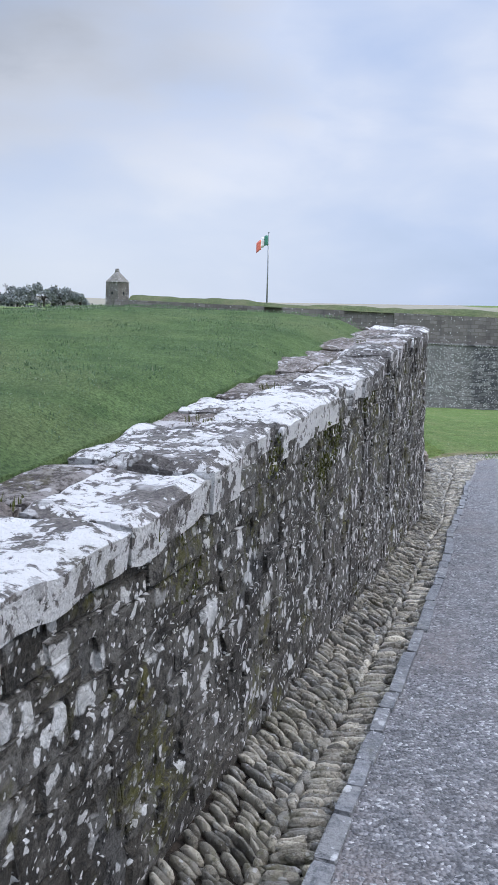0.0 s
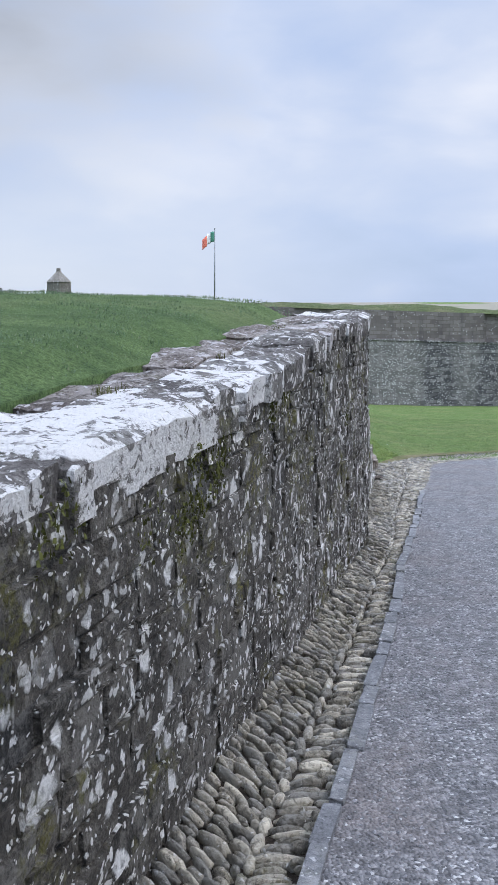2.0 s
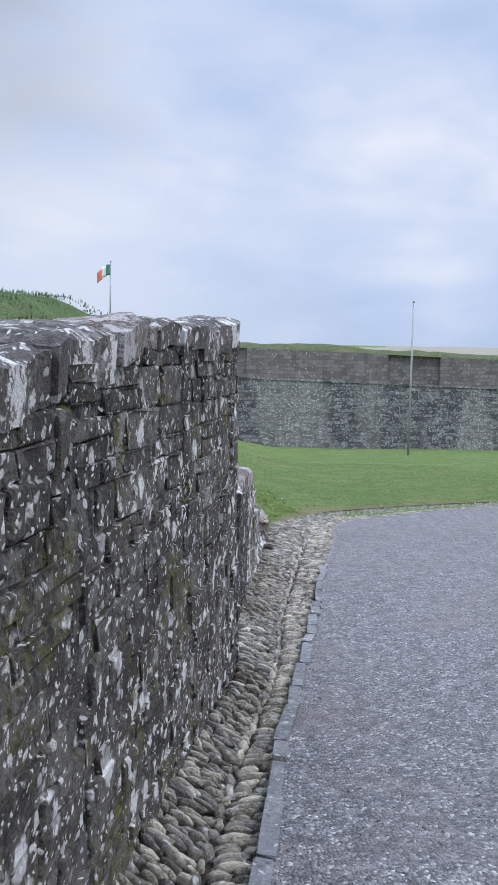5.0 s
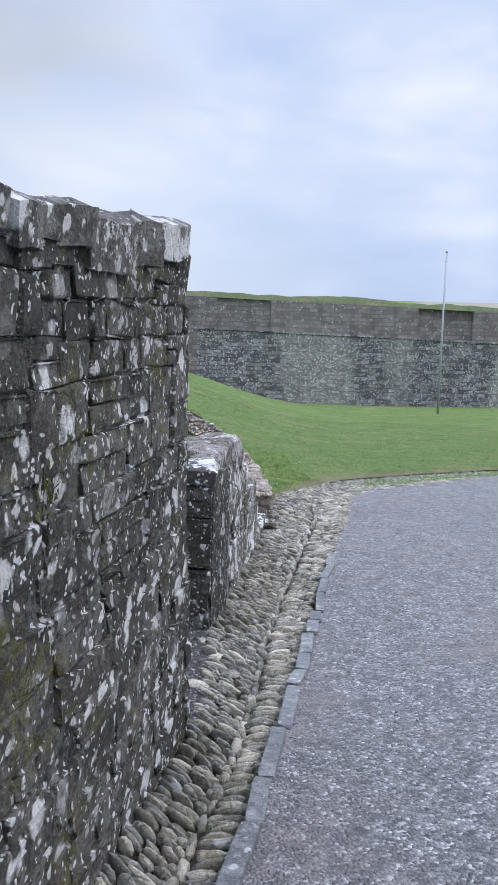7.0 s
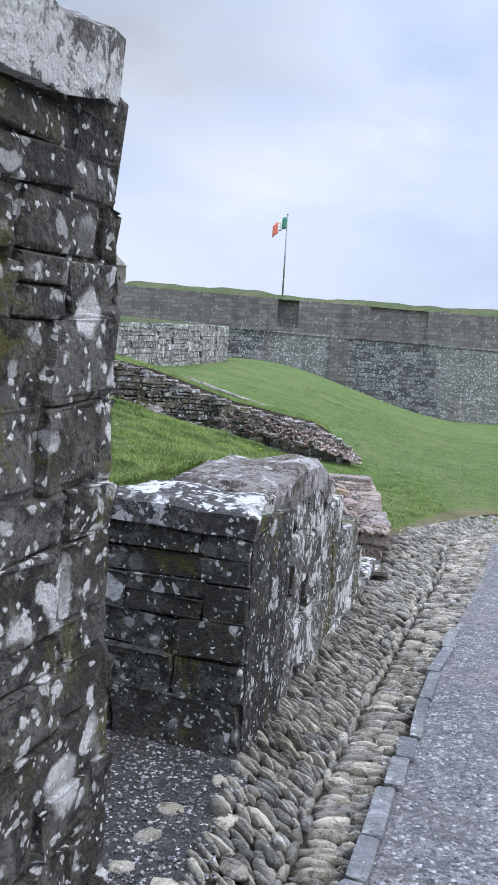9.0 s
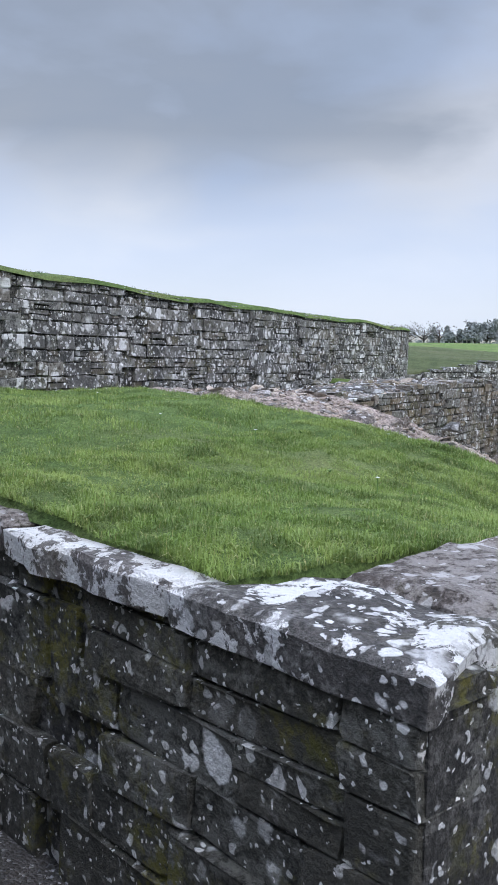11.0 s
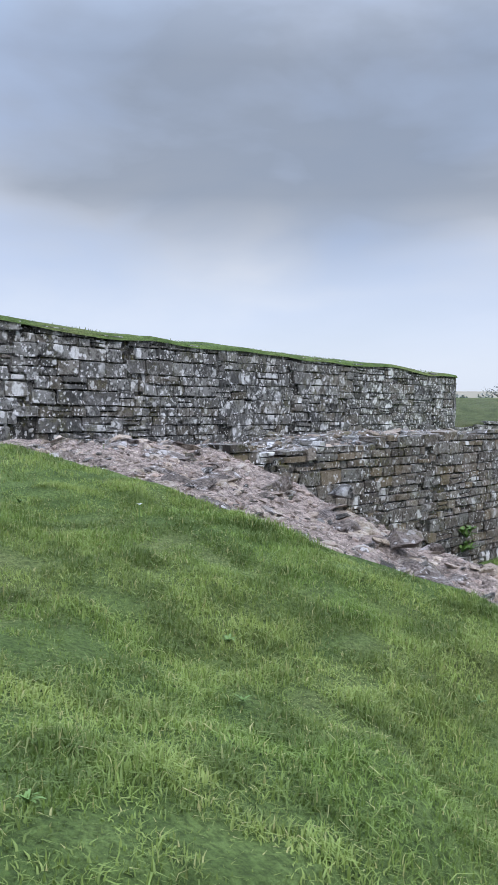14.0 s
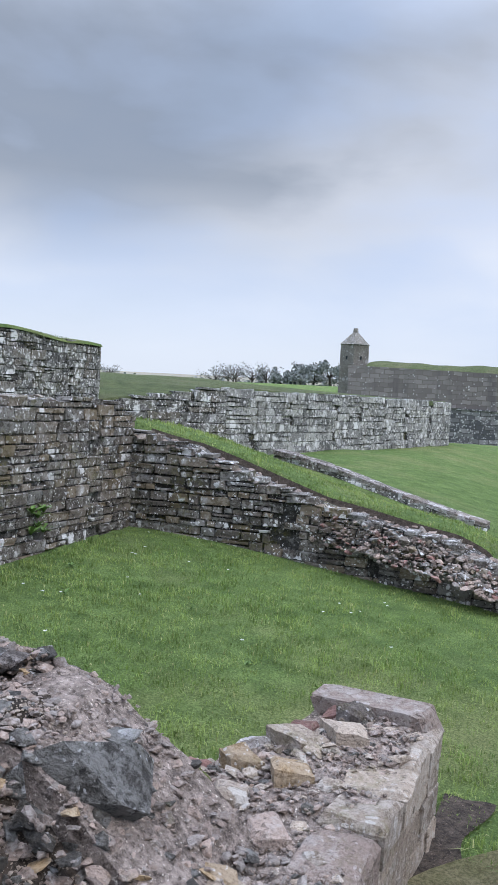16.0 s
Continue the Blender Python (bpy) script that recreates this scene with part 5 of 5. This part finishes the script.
def flower(x, y, z, mat, size, label, seed):
    r = random.Random(seed)
    f = tagged(empty("flower", pose(x, y, z)), label, "flower", "small flowers in the grass")
    st = bmesh.new()
    limb(st, (0, 0, -0.03), (0, 0, 0.05), 0.002, 0.002)
    part("stem", bm_mesh("stem", st, "weed_leaf"), f)
    bm = bmesh.new()
    for i in range(12):
        a = i * math.tau / 12
        q = [(0, 0, 0.05), (size * 0.6 * math.cos(a - 0.2), size * 0.6 * math.sin(a - 0.2), 0.053), (size * math.cos(a), size * math.sin(a), 0.056), (size * 0.6 * math.cos(a + 0.2), size * 0.6 * math.sin(a + 0.2), 0.053)]
        bm.faces.new([bm.verts.new(p) for p in q])
    part("petals", bm_mesh("petals", bm, mat), f)


flower(2.2, 13.6, bank(2.2, 13.6) + 0.01, "petal_yellow", 0.012, "yellow dandelion in the grass bank", 1)
flower(2.52, 15.11, bank(2.52, 15.11) + 0.02, "petal_yellow", 0.02, "yellow dandelion in the grass bank", 2)
fr = random.Random(77)
for i in range(46):
    x, y = fr.uniform(-0.5, 5.0), fr.uniform(18.2, 23.0)
    flower(x, y, lawn(x, y) + 0.01, "petal_white", 0.016, "tiny white daisy in the short lawn", i)
for i in range(12):
    x, y = fr.uniform(-2.5, 2.0), fr.uniform(13.6, 16.6)
    flower(x, y, bank(x, y) + 0.03, "petal_white", 0.013, "tiny white daisy in the grass bank", i)

# ---------------------------------------------------------------- broken ground in front of the rubble wall
def apron_z(x, y):
    top = w5_top(x) - 0.10
    low = plane(x, y) + 0.02
    t = smooth(15.75 + 0.3 * smooth(2.4, 3.2, x), 17.02, y)
    return lerp(low, top, t * smooth(3.3, 2.8, x) ** 0.8) + wobble(x, y, 0.05, 4.0) + wobble(x, y, 0.03, 11.0)


a_left = [(x, min(bank_north(x), 16.9) - 0.30 if x < 2.66 else 15.4) for x in np.linspace(2.0, 3.22, 36)]
apron = loft("debris_slope", a_left, [(x, 17.05) for x, _ in a_left], apron_z, "debris", 36)
tagged(apron, "eroded dark soil slope full of loose stones", "ground", kind="structure")


def on_apron(r):
    x = r.uniform(2.0, 3.2)
    y = r.uniform(bank_north(x), 17.0)
    return x, y, apron_z(x, y)


rubble(apron, 6500, on_apron, "sand_stone", (0.005, 0.022), 66)
rubble(apron, 700, on_apron, "rubble_stone", (0.015, 0.06), 83)
rubble(apron, 200, on_apron, "dark_rock", (0.02, 0.09), 67)
def on_broken(r):
    x = r.uniform(1.2, 3.0)
    y = 16.62 + 0.68 * r.random() ** 1.3
    return x, y, (w5_top(x) - 0.09) if y > 16.72 else max(apron_z(x, y), w5_top(x) - r.uniform(0.1, 0.5))


rubble(mid_wall, 2600, on_broken, "rubble_stone", (0.006, 0.07), 68, 0.5)
rubble(mid_wall, 60, on_broken, "dark_rock", (0.05, 0.17), 69, 0.5)
rubble(mid_wall, 30, on_broken, "ochre_stone", (0.05, 0.12), 70, 0.4)
BOULDERS = [(2.54, 16.84, -0.62, 0.56, 0.46, 0.42, 20, "dark_rock"), (2.34, 16.72, -0.86, 0.28, 0.24, 0.28, 70, "dark_rock"), (2.86, 16.9, -1.02, 0.22, 0.2, 0.2, 10, "dark_rock"), (2.15, 16.92, -0.50, 0.36, 0.30, 0.22, 40, "flag_stone"),
            (1.95, 17.02, -0.38, 0.30, 0.26, 0.18, 0, "flag_stone"), (2.72, 16.6, -1.08, 0.18, 0.15, 0.14, 30, "dark_rock"), (2.1, 16.6, -0.72, 0.2, 0.2, 0.26, 55, "dark_rock"), (1.0, 17.0, -0.02, 0.2, 0.2, 0.14, 15, "flag_stone"), (0.55, 17.1, 0.18, 0.22, 0.2, 0.12, 15, "dark_rock")]
for i, (x, y, z, a, b, c, ang, mat) in enumerate(BOULDERS):
    bo = new("boulder", shapes("rock", mat, 12)[i % 12])
    bo.matrix_basis = turned(x, y, z, 8, -6, ang, a, b, c)
    tagged(bo, "dark angular boulder lying in the rubble" if mat == "dark_rock" else "weathered broken stone slab lying in rubble", "boulder", "boulders in the rubble")
# pale and ochre slabs on the low front wall
r = random.Random(57)
y = 16.42
while y < 18.6:
    # dressed stones along the outer face
    ln = min(r.choice((0.22, 0.34, 0.5, 0.28)), 18.72 - y)
    inner = 3.06 + r.uniform(-0.06, 0.10)
    flag_stone(stub, [(inner, y + 0.01), (3.35, y + 0.005), (3.35, y + ln - 0.012), (inner + r.uniform(-0.05, 0.05), y + ln - 0.01)], lambda x, yy, k=r.uniform(-0.05, -0.01): stub_z(yy) + k, r.uniform(0.08, 0.14), r.choice(("sand_stone", "sand_stone", "rubble_stone")), 90.0 + y, 10, 10, 0.02, "slab", 0.035)
    y += ln
EMBEDDED = [(2.62, 17.55, 0.17, "ochre_stone"), (2.72, 17.78, 0.16, "ochre_stone"), (2.92, 17.78, 0.22, "ochre_stone"), (2.80, 17.52, 0.18, "sand_stone"), (2.48, 17.85, 0.13, "red_stone"), (2.80, 18.32, 0.17, "red_stone"), (2.92, 18.50, 0.16, "red_stone"), (3.02, 18.22, 0.2, "sand_stone"),
            (2.86, 18.05, 0.2, "sand_stone"), (2.66, 18.08, 0.14, "rubble_stone"), (2.42, 17.62, 0.15, "rubble_stone"), (2.98, 17.35, 0.16, "rubble_stone"), (2.55, 17.30, 0.17, "flag_stone"), (2.80, 17.22, 0.2, "flag_stone"), (2.98, 17.02, 0.16, "sand_stone"), (2.70, 17.95, 0.12, "flag_stone"), (3.0, 18.42, 0.13, "flag_stone"), (2.86, 16.9, 0.15, "rubble_stone"), (2.36, 17.42, 0.14, "dark_rock")]
for i, (x, y, k, mat) in enumerate(EMBEDDED):
    a = r.uniform(0, 6.28)
    corner = [(x + k * r.uniform(0.45, 0.7) * math.cos(a + q), y + k * r.uniform(0.45, 0.7) * math.sin(a + q)) for q in (0.0, 1.5, 3.1, 4.7)]
    lean_x, lean_y, lift = r.uniform(-0.2, 0.2), r.uniform(-0.25, 0.1), r.uniform(0.04, 0.075)
    flag_stone(stub, corner, lambda u, v, x=x, y=y, p=lean_x, q=lean_y, h=lift: stub_top(x, y) + h + p * (u - x) + q * (v - y), 0.08, mat, 130.0 + i, 7, 7, 0.02, "slab", 0.05)
strip_y = [float(v) for v in np.linspace(17.5, 19.1, 24)]
soil_strip = loft("soil_strip", [(3.30, v) for v in strip_y], [(3.50 + 0.05 * math.sin(v * 7), v) for v in strip_y], lambda x, v: lawn(x, v) + 0.015 + wobble(x, v, 0.012, 9.0), "debris", 8)
tagged(soil_strip, "bare dark soil along the foot of the broken wall", "ground", kind="structure")
# ---------------------------------------------------------------- kerb and cobbles
kerb = tagged(empty("kerb"), "row of thin grey upright kerb slabs along the gutter", "kerb", kind="structure")
r = random.Random(91)
cum = [0.0]
for a, b in zip(LINE_R, LINE_R[1:]):
    cum.append(cum[-1] + math.hypot(b[0] - a[0], b[1] - a[1]))
mid_line = [((a[0] + b[0]) / 2, (a[1] + b[1]) / 2) for a, b in zip(LINE_L, LINE_R)]


def on_gutter(s, v):
    """A place on the gutter: s along the kerb, v from the wall (0) to the kerb (1), and the heading there."""
    i = min(len(cum) - 2, max(0, int(np.searchsorted(cum, s)) - 1))
    t = (s - cum[i]) / max(1e-6, cum[i + 1] - cum[i])
    ax, ay = lerp(LINE_L[i][0], LINE_L[i + 1][0], t), lerp(LINE_L[i][1], LINE_L[i + 1][1], t)
    bx, by_ = lerp(LINE_R[i][0], LINE_R[i + 1][0], t), lerp(LINE_R[i][1], LINE_R[i + 1][1], t)
    x, y = lerp(ax, bx, v), lerp(ay, by_, v)
    return x, y, math.degrees(math.atan2(LINE_R[i + 1][1] - LINE_R[i][1], LINE_R[i + 1][0] - LINE_R[i][0])), math.hypot(bx - ax, by_ - ay)


s, end_s = 0.1, cum[int(np.argmin([abs(q[1] - 13.95) for q in LINE_R]))]
while s < end_s:
    ln = r.uniform(0.2, 0.55)
    x, y, ang, _ = on_gutter(s + ln / 2, 1.0)
    part("kerb_stone", r.choice(shapes("slab", "kerb_stone")), kerb, turned(x, y, plane(x, y) - 0.045 + r.uniform(-0.004, 0.004), r.uniform(-5, 5), 3.9 + r.uniform(-0.5, 0.5), ang + r.uniform(-1, 1) * (1.5 if y < 9.0 else 5.0), ln - 0.004, r.uniform(0.055, 0.075), 0.16))
    s += ln + r.choice((0.0, 0.0, 0.01, 0.03))

out_line = []
for a, b in zip(LINE_L[96:-1], LINE_L[97:]):
    d = Vector((b[0] - a[0], b[1] - a[1])).normalized()
    k = 0.32 + 0.14 * noise.noise(Vector((a[0] * 2, a[1] * 2, 0.0)))
    out_line.append((a[0] - d.y * k, a[1] + d.x * k))
verge = loft("verge", LINE_L[96:-1], out_line, lambda x, y: lawn(x, y) + 0.022, "dry_turf", 4)
tagged(verge, "worn straw-coloured verge between lawn and cobbles", "verge", kind="structure")
cob, heap = shapes("cobble", "cobble_stone", 16), Heap()
single = 0


def sag(v):
    return -0.03 - 0.03 * (1 - abs(2 * v - 1))


def cobble(s, v, turn, a, b, c, lift=0.0):
    global single
    x, y, ang, w = on_gutter(s, v)
    m = turned(x, y, plane(x, y) + sag(v) + 0.008 + lift, r.uniform(-8, 8), r.uniform(-6, 6), ang + turn, a, b, c)
    if 9.6 < y < 13.2 and single < 300:
        single += 1
        part("cobble", r.choice(cob), gutter, m)
    else:
        heap.put(r.choice(cob), m)


s, total_s = 0.0, cum[-14]
while s < total_s:
    # centre line of rounder, paler stones set lengthwise
    ln = r.uniform(0.055, 0.15)
    cobble(s + ln / 2, 0.57 + r.uniform(-0.02, 0.02), r.uniform(-14, 14), ln * 0.92, r.uniform(0.036, 0.058), 0.065, 0.004)
    s += ln * r.choice((1.0, 1.0, 1.25))
# long thin stones on edge on either side of it, slanting to the centre line
for v0, v1, slant in ((-0.02, 0.54, 52.0), (0.61, 0.93, 108.0)):
    across = math.sin(radians(slant))
    s = 0.0
    while s < total_s:
        x, y, ang, w = on_gutter(s, 0.5)
        wide = r.uniform(0.020, 0.036)
        v = v0 + r.uniform(-0.03, 0.05)
        if v1 > 0.6:
            v1 = 0.93 if y < 13.6 else 1.03
        while v < v1 - 0.05:
            ln = r.uniform(0.08, 0.19)
            if v + ln * across / w > v1 + 0.02:
                ln = max(0.05, (v1 + 0.02 - v) * w / across)
            mid = v + ln * across / w / 2
            cobble(s - (mid - v0) * w / math.tan(radians(slant)) + r.uniform(-0.008, 0.008), mid, slant + r.uniform(-7, 7), ln * 1.04, wide * r.uniform(0.8, 1.12), r.uniform(0.045, 0.08), r.uniform(-0.018, 0.010))
            v += ln * across / w
        s += wide / across * r.uniform(0.95, 1.25)
heap.done("cobbles", "cobble_stone", gutter, "", True)

# loose stones where the opening meets the gutter
for i, (x, y, k) in enumerate([(2.05, 11.35, 0.12), (2.0, 11.15, 0.11), (2.2, 11.6, 0.10), (2.12, 10.85, 0.15), (1.95, 10.95, 0.10), (2.25, 11.3, 0.11), (2.3, 11.0, 0.12)]):
    st_ = new("loose_stone", shapes("cobble", "cobble_stone", 10)[i])
    st_.matrix_basis = turned(x, y, plane(x, y) - 0.022, 5, -4, i * 50, k, k * 0.7, 0.04)
    tagged(st_, "flat rounded stone set in the dark gravel", "stone", "loose stones by the opening")

# gravel that stands proud of the path
g = np.random.default_rng(12)
peb, grit = shapes("rock", "chip_stone", 12), Heap()
for _ in range(17000):
    s_ = g.uniform(2.0, 21.0)
    x0, y0, ang, w = on_gutter(min(s_, cum[-2]), 1.0)
    off = 0.05 + 2.2 * g.random() ** 1.4
    x, y = x0 + off, y0 - 0.25 * off
    k = 0.006 + 0.014 * g.random() ** 2
    grit.put(peb[int(g.integers(12))], turned(x, y, plane(x, y) + 0.012, g.uniform(0, 360), 0, g.uniform(0, 360), k * 1.3, k, k * 0.8))
grit.done("gravel_chips", "chip_stone", None, "loose grey stone chips on the gravel path")
grit = Heap()
for _ in range(2200):
    x, y = g.uniform(0.9, 2.25), g.uniform(10.4, 12.3)
    if y > south_y(x) - 0.02 or (x - END[0]) * 0.29 + (y - END[1]) < 0.05:
        continue
    k = 0.007 + 0.014 * g.random() ** 2
    grit.put(peb[int(g.integers(12))], turned(x, y, plane(x, y) - 0.015, g.uniform(0, 360), 0, g.uniform(0, 360), k * 1.3, k, k * 0.8))
grit.done("stone_chips", "chip_stone", None, "pale stone chips on the dark alley floor")

# ---------------------------------------------------------------- grass
def bank_ok(x, y):
    return bank_south(x) + 0.01 < y < bank_north(x) - 0.03 and w2_x(y) + 0.02 < x < 2.9


grass("bank_grass", spread(120000, -3.4, 2.9, 12.1, 17.0, bank, bank_ok, 1) + spread(150000, 0.0, 2.9, 12.1, 16.4, bank, bank_ok, 11), "blades", 0.036, 0.0036, "long green grass on the bank", 0.85, seed=2)
grass("bank_edge_grass", spread(9000, -1.5, 2.9, 12.2, 16.6, bank, lambda x, y: bank_ok(x, y) and (y < bank_south(x) + 0.22 or y > bank_north(x) - 0.2), 2), "blades", 0.045, 0.0038, "longer grass along the edge of the bank", 0.8, seed=3)


def lawn_ok(x, y):
    if y < 17.4:
        return False
    if y < 23.15 and x < -0.72:
        return False
    if y < 18.8 and x < 3.45 and x > 2.6:
        return False
    if x > 3.3 and y < 24 and x > table([(q[1], q[0]) for q in LINE_L[90:]])(y) - 0.05:
        return False
    return True


grass("cell_grass", spread(64000, -0.75, 4.5, 17.4, 23.1, lawn, lawn_ok, 5), "blades", 0.045, 0.006, "short green lawn grass in the ruined cell", seed=4)
grass("lawn_grass", spread(45000, 2.5, 14, 18.0, 40, lawn, lambda x, y: lawn_ok(x, y) and (y > 23.7 or x > 3.4), 6), "lawn_blades", 0.040, 0.010, "mown green lawn grass", seed=5)
grass("mound_grass", spread(26000, -3.0, 3.4, 23.66, 27.4, hump, None, 7), "blades", 0.045, 0.008, "green grass on the mound", seed=6)
grass("terrace_grass", spread(90000, -7.0, 1.6, 1.5, 11.2, terrace, lambda x, y: x < wall_x(y) - 0.64 and (x - END[0]) * 0.29 + (y - END[1]) < -0.55, 8), "hazed_blades", 0.024, 0.006, "rough green grass on the terrace", seed=7)
grass("upper_grass", spread(14000, -6.5, -3.2, 12, 27.5, lambda x, y: b_top(y) + 0.02 + 0.17 * (1 - math.exp(-max(0.0, w2_x(y) - x) / 1.4)) * smooth(28.4, 26.0, y), lambda x, y: x < w2_x(y) + 0.06, 9), "hazed_blades", 0.026, 0.007, "grass fringe on top of the coursed wall", seed=8)


# ---------------------------------------------------------------- moss cushions and tufts rooted in the walls
def cushion(parent, spots, size, seed, name="moss"):
    r = random.Random(seed)
    kinds = shapes("cobble", "moss_green", 6)
    for x, y, z in spots:
        for _ in range(5):
            k = size * r.uniform(0.5, 1.1)
            part(name, r.choice(kinds), parent, turned(x + r.uniform(-1, 1) * size, y + r.uniform(-1, 1) * size, z + r.uniform(-0.6, 0.6) * size, r.uniform(-20, 20), r.uniform(-20, 20), r.uniform(0, 360), k, k * 0.8, k * 0.55))


mossy = [(wall_x(y + dy) + rng.uniform(0.0, 0.02), y + dy, z + dz, 1.0) for y, z in ((5.08, 0.89), (5.26, 0.86), (5.0, 0.70), (5.23, 0.80), (4.86, 0.69), (4.44, 0.75), (4.91, 0.94), (6.18, 0.94), (6.46, 1.02), (2.92, 0.66), (2.76, 0.81), (3.91, 0.90), (8.8, 0.62), (7.6, 0.45)) for dy, dz in [(rng.gauss(0, 0.07), rng.gauss(0, 0.05)) for _ in range(110)]]
grass("wall_moss", mossy, "moss_green", 0.020, 0.008, "green moss rooted in the wall joints", 0.9, seed=22)
cushion(stub, [(q, v, stub_top(q, v) + 0.035) for q, v in ((2.52, 17.68), (2.55, 17.60), (2.60, 17.52), (2.62, 17.44), (2.68, 17.34), (2.73, 17.27), (2.57, 17.50), (2.66, 17.40))], 0.085, 82)
tufts = [(wall_x(y) - d + dx, y + dy, wall_top(y) - 0.01 - (0.1 if d < 0.05 else 0.0), 1.0) for y, d in ((2.62, 0.0), (2.62, 0.03), (3.3, 0.36), (4.0, 0.36), (2.5, 0.42), (5.2, 0.38), (6.4, 0.36), (8.0, 0.38)) for dx, dy in [(rng.uniform(-0.07, 0.07) * (0.3 if d < 0.05 else 1.0), rng.uniform(-0.10, 0.10)) for _ in range(45)]]
grass("wall_tufts", tufts, "moss_green", 0.035, 0.004, "small grass tufts rooted between the capstones", 0.7, seed=21)
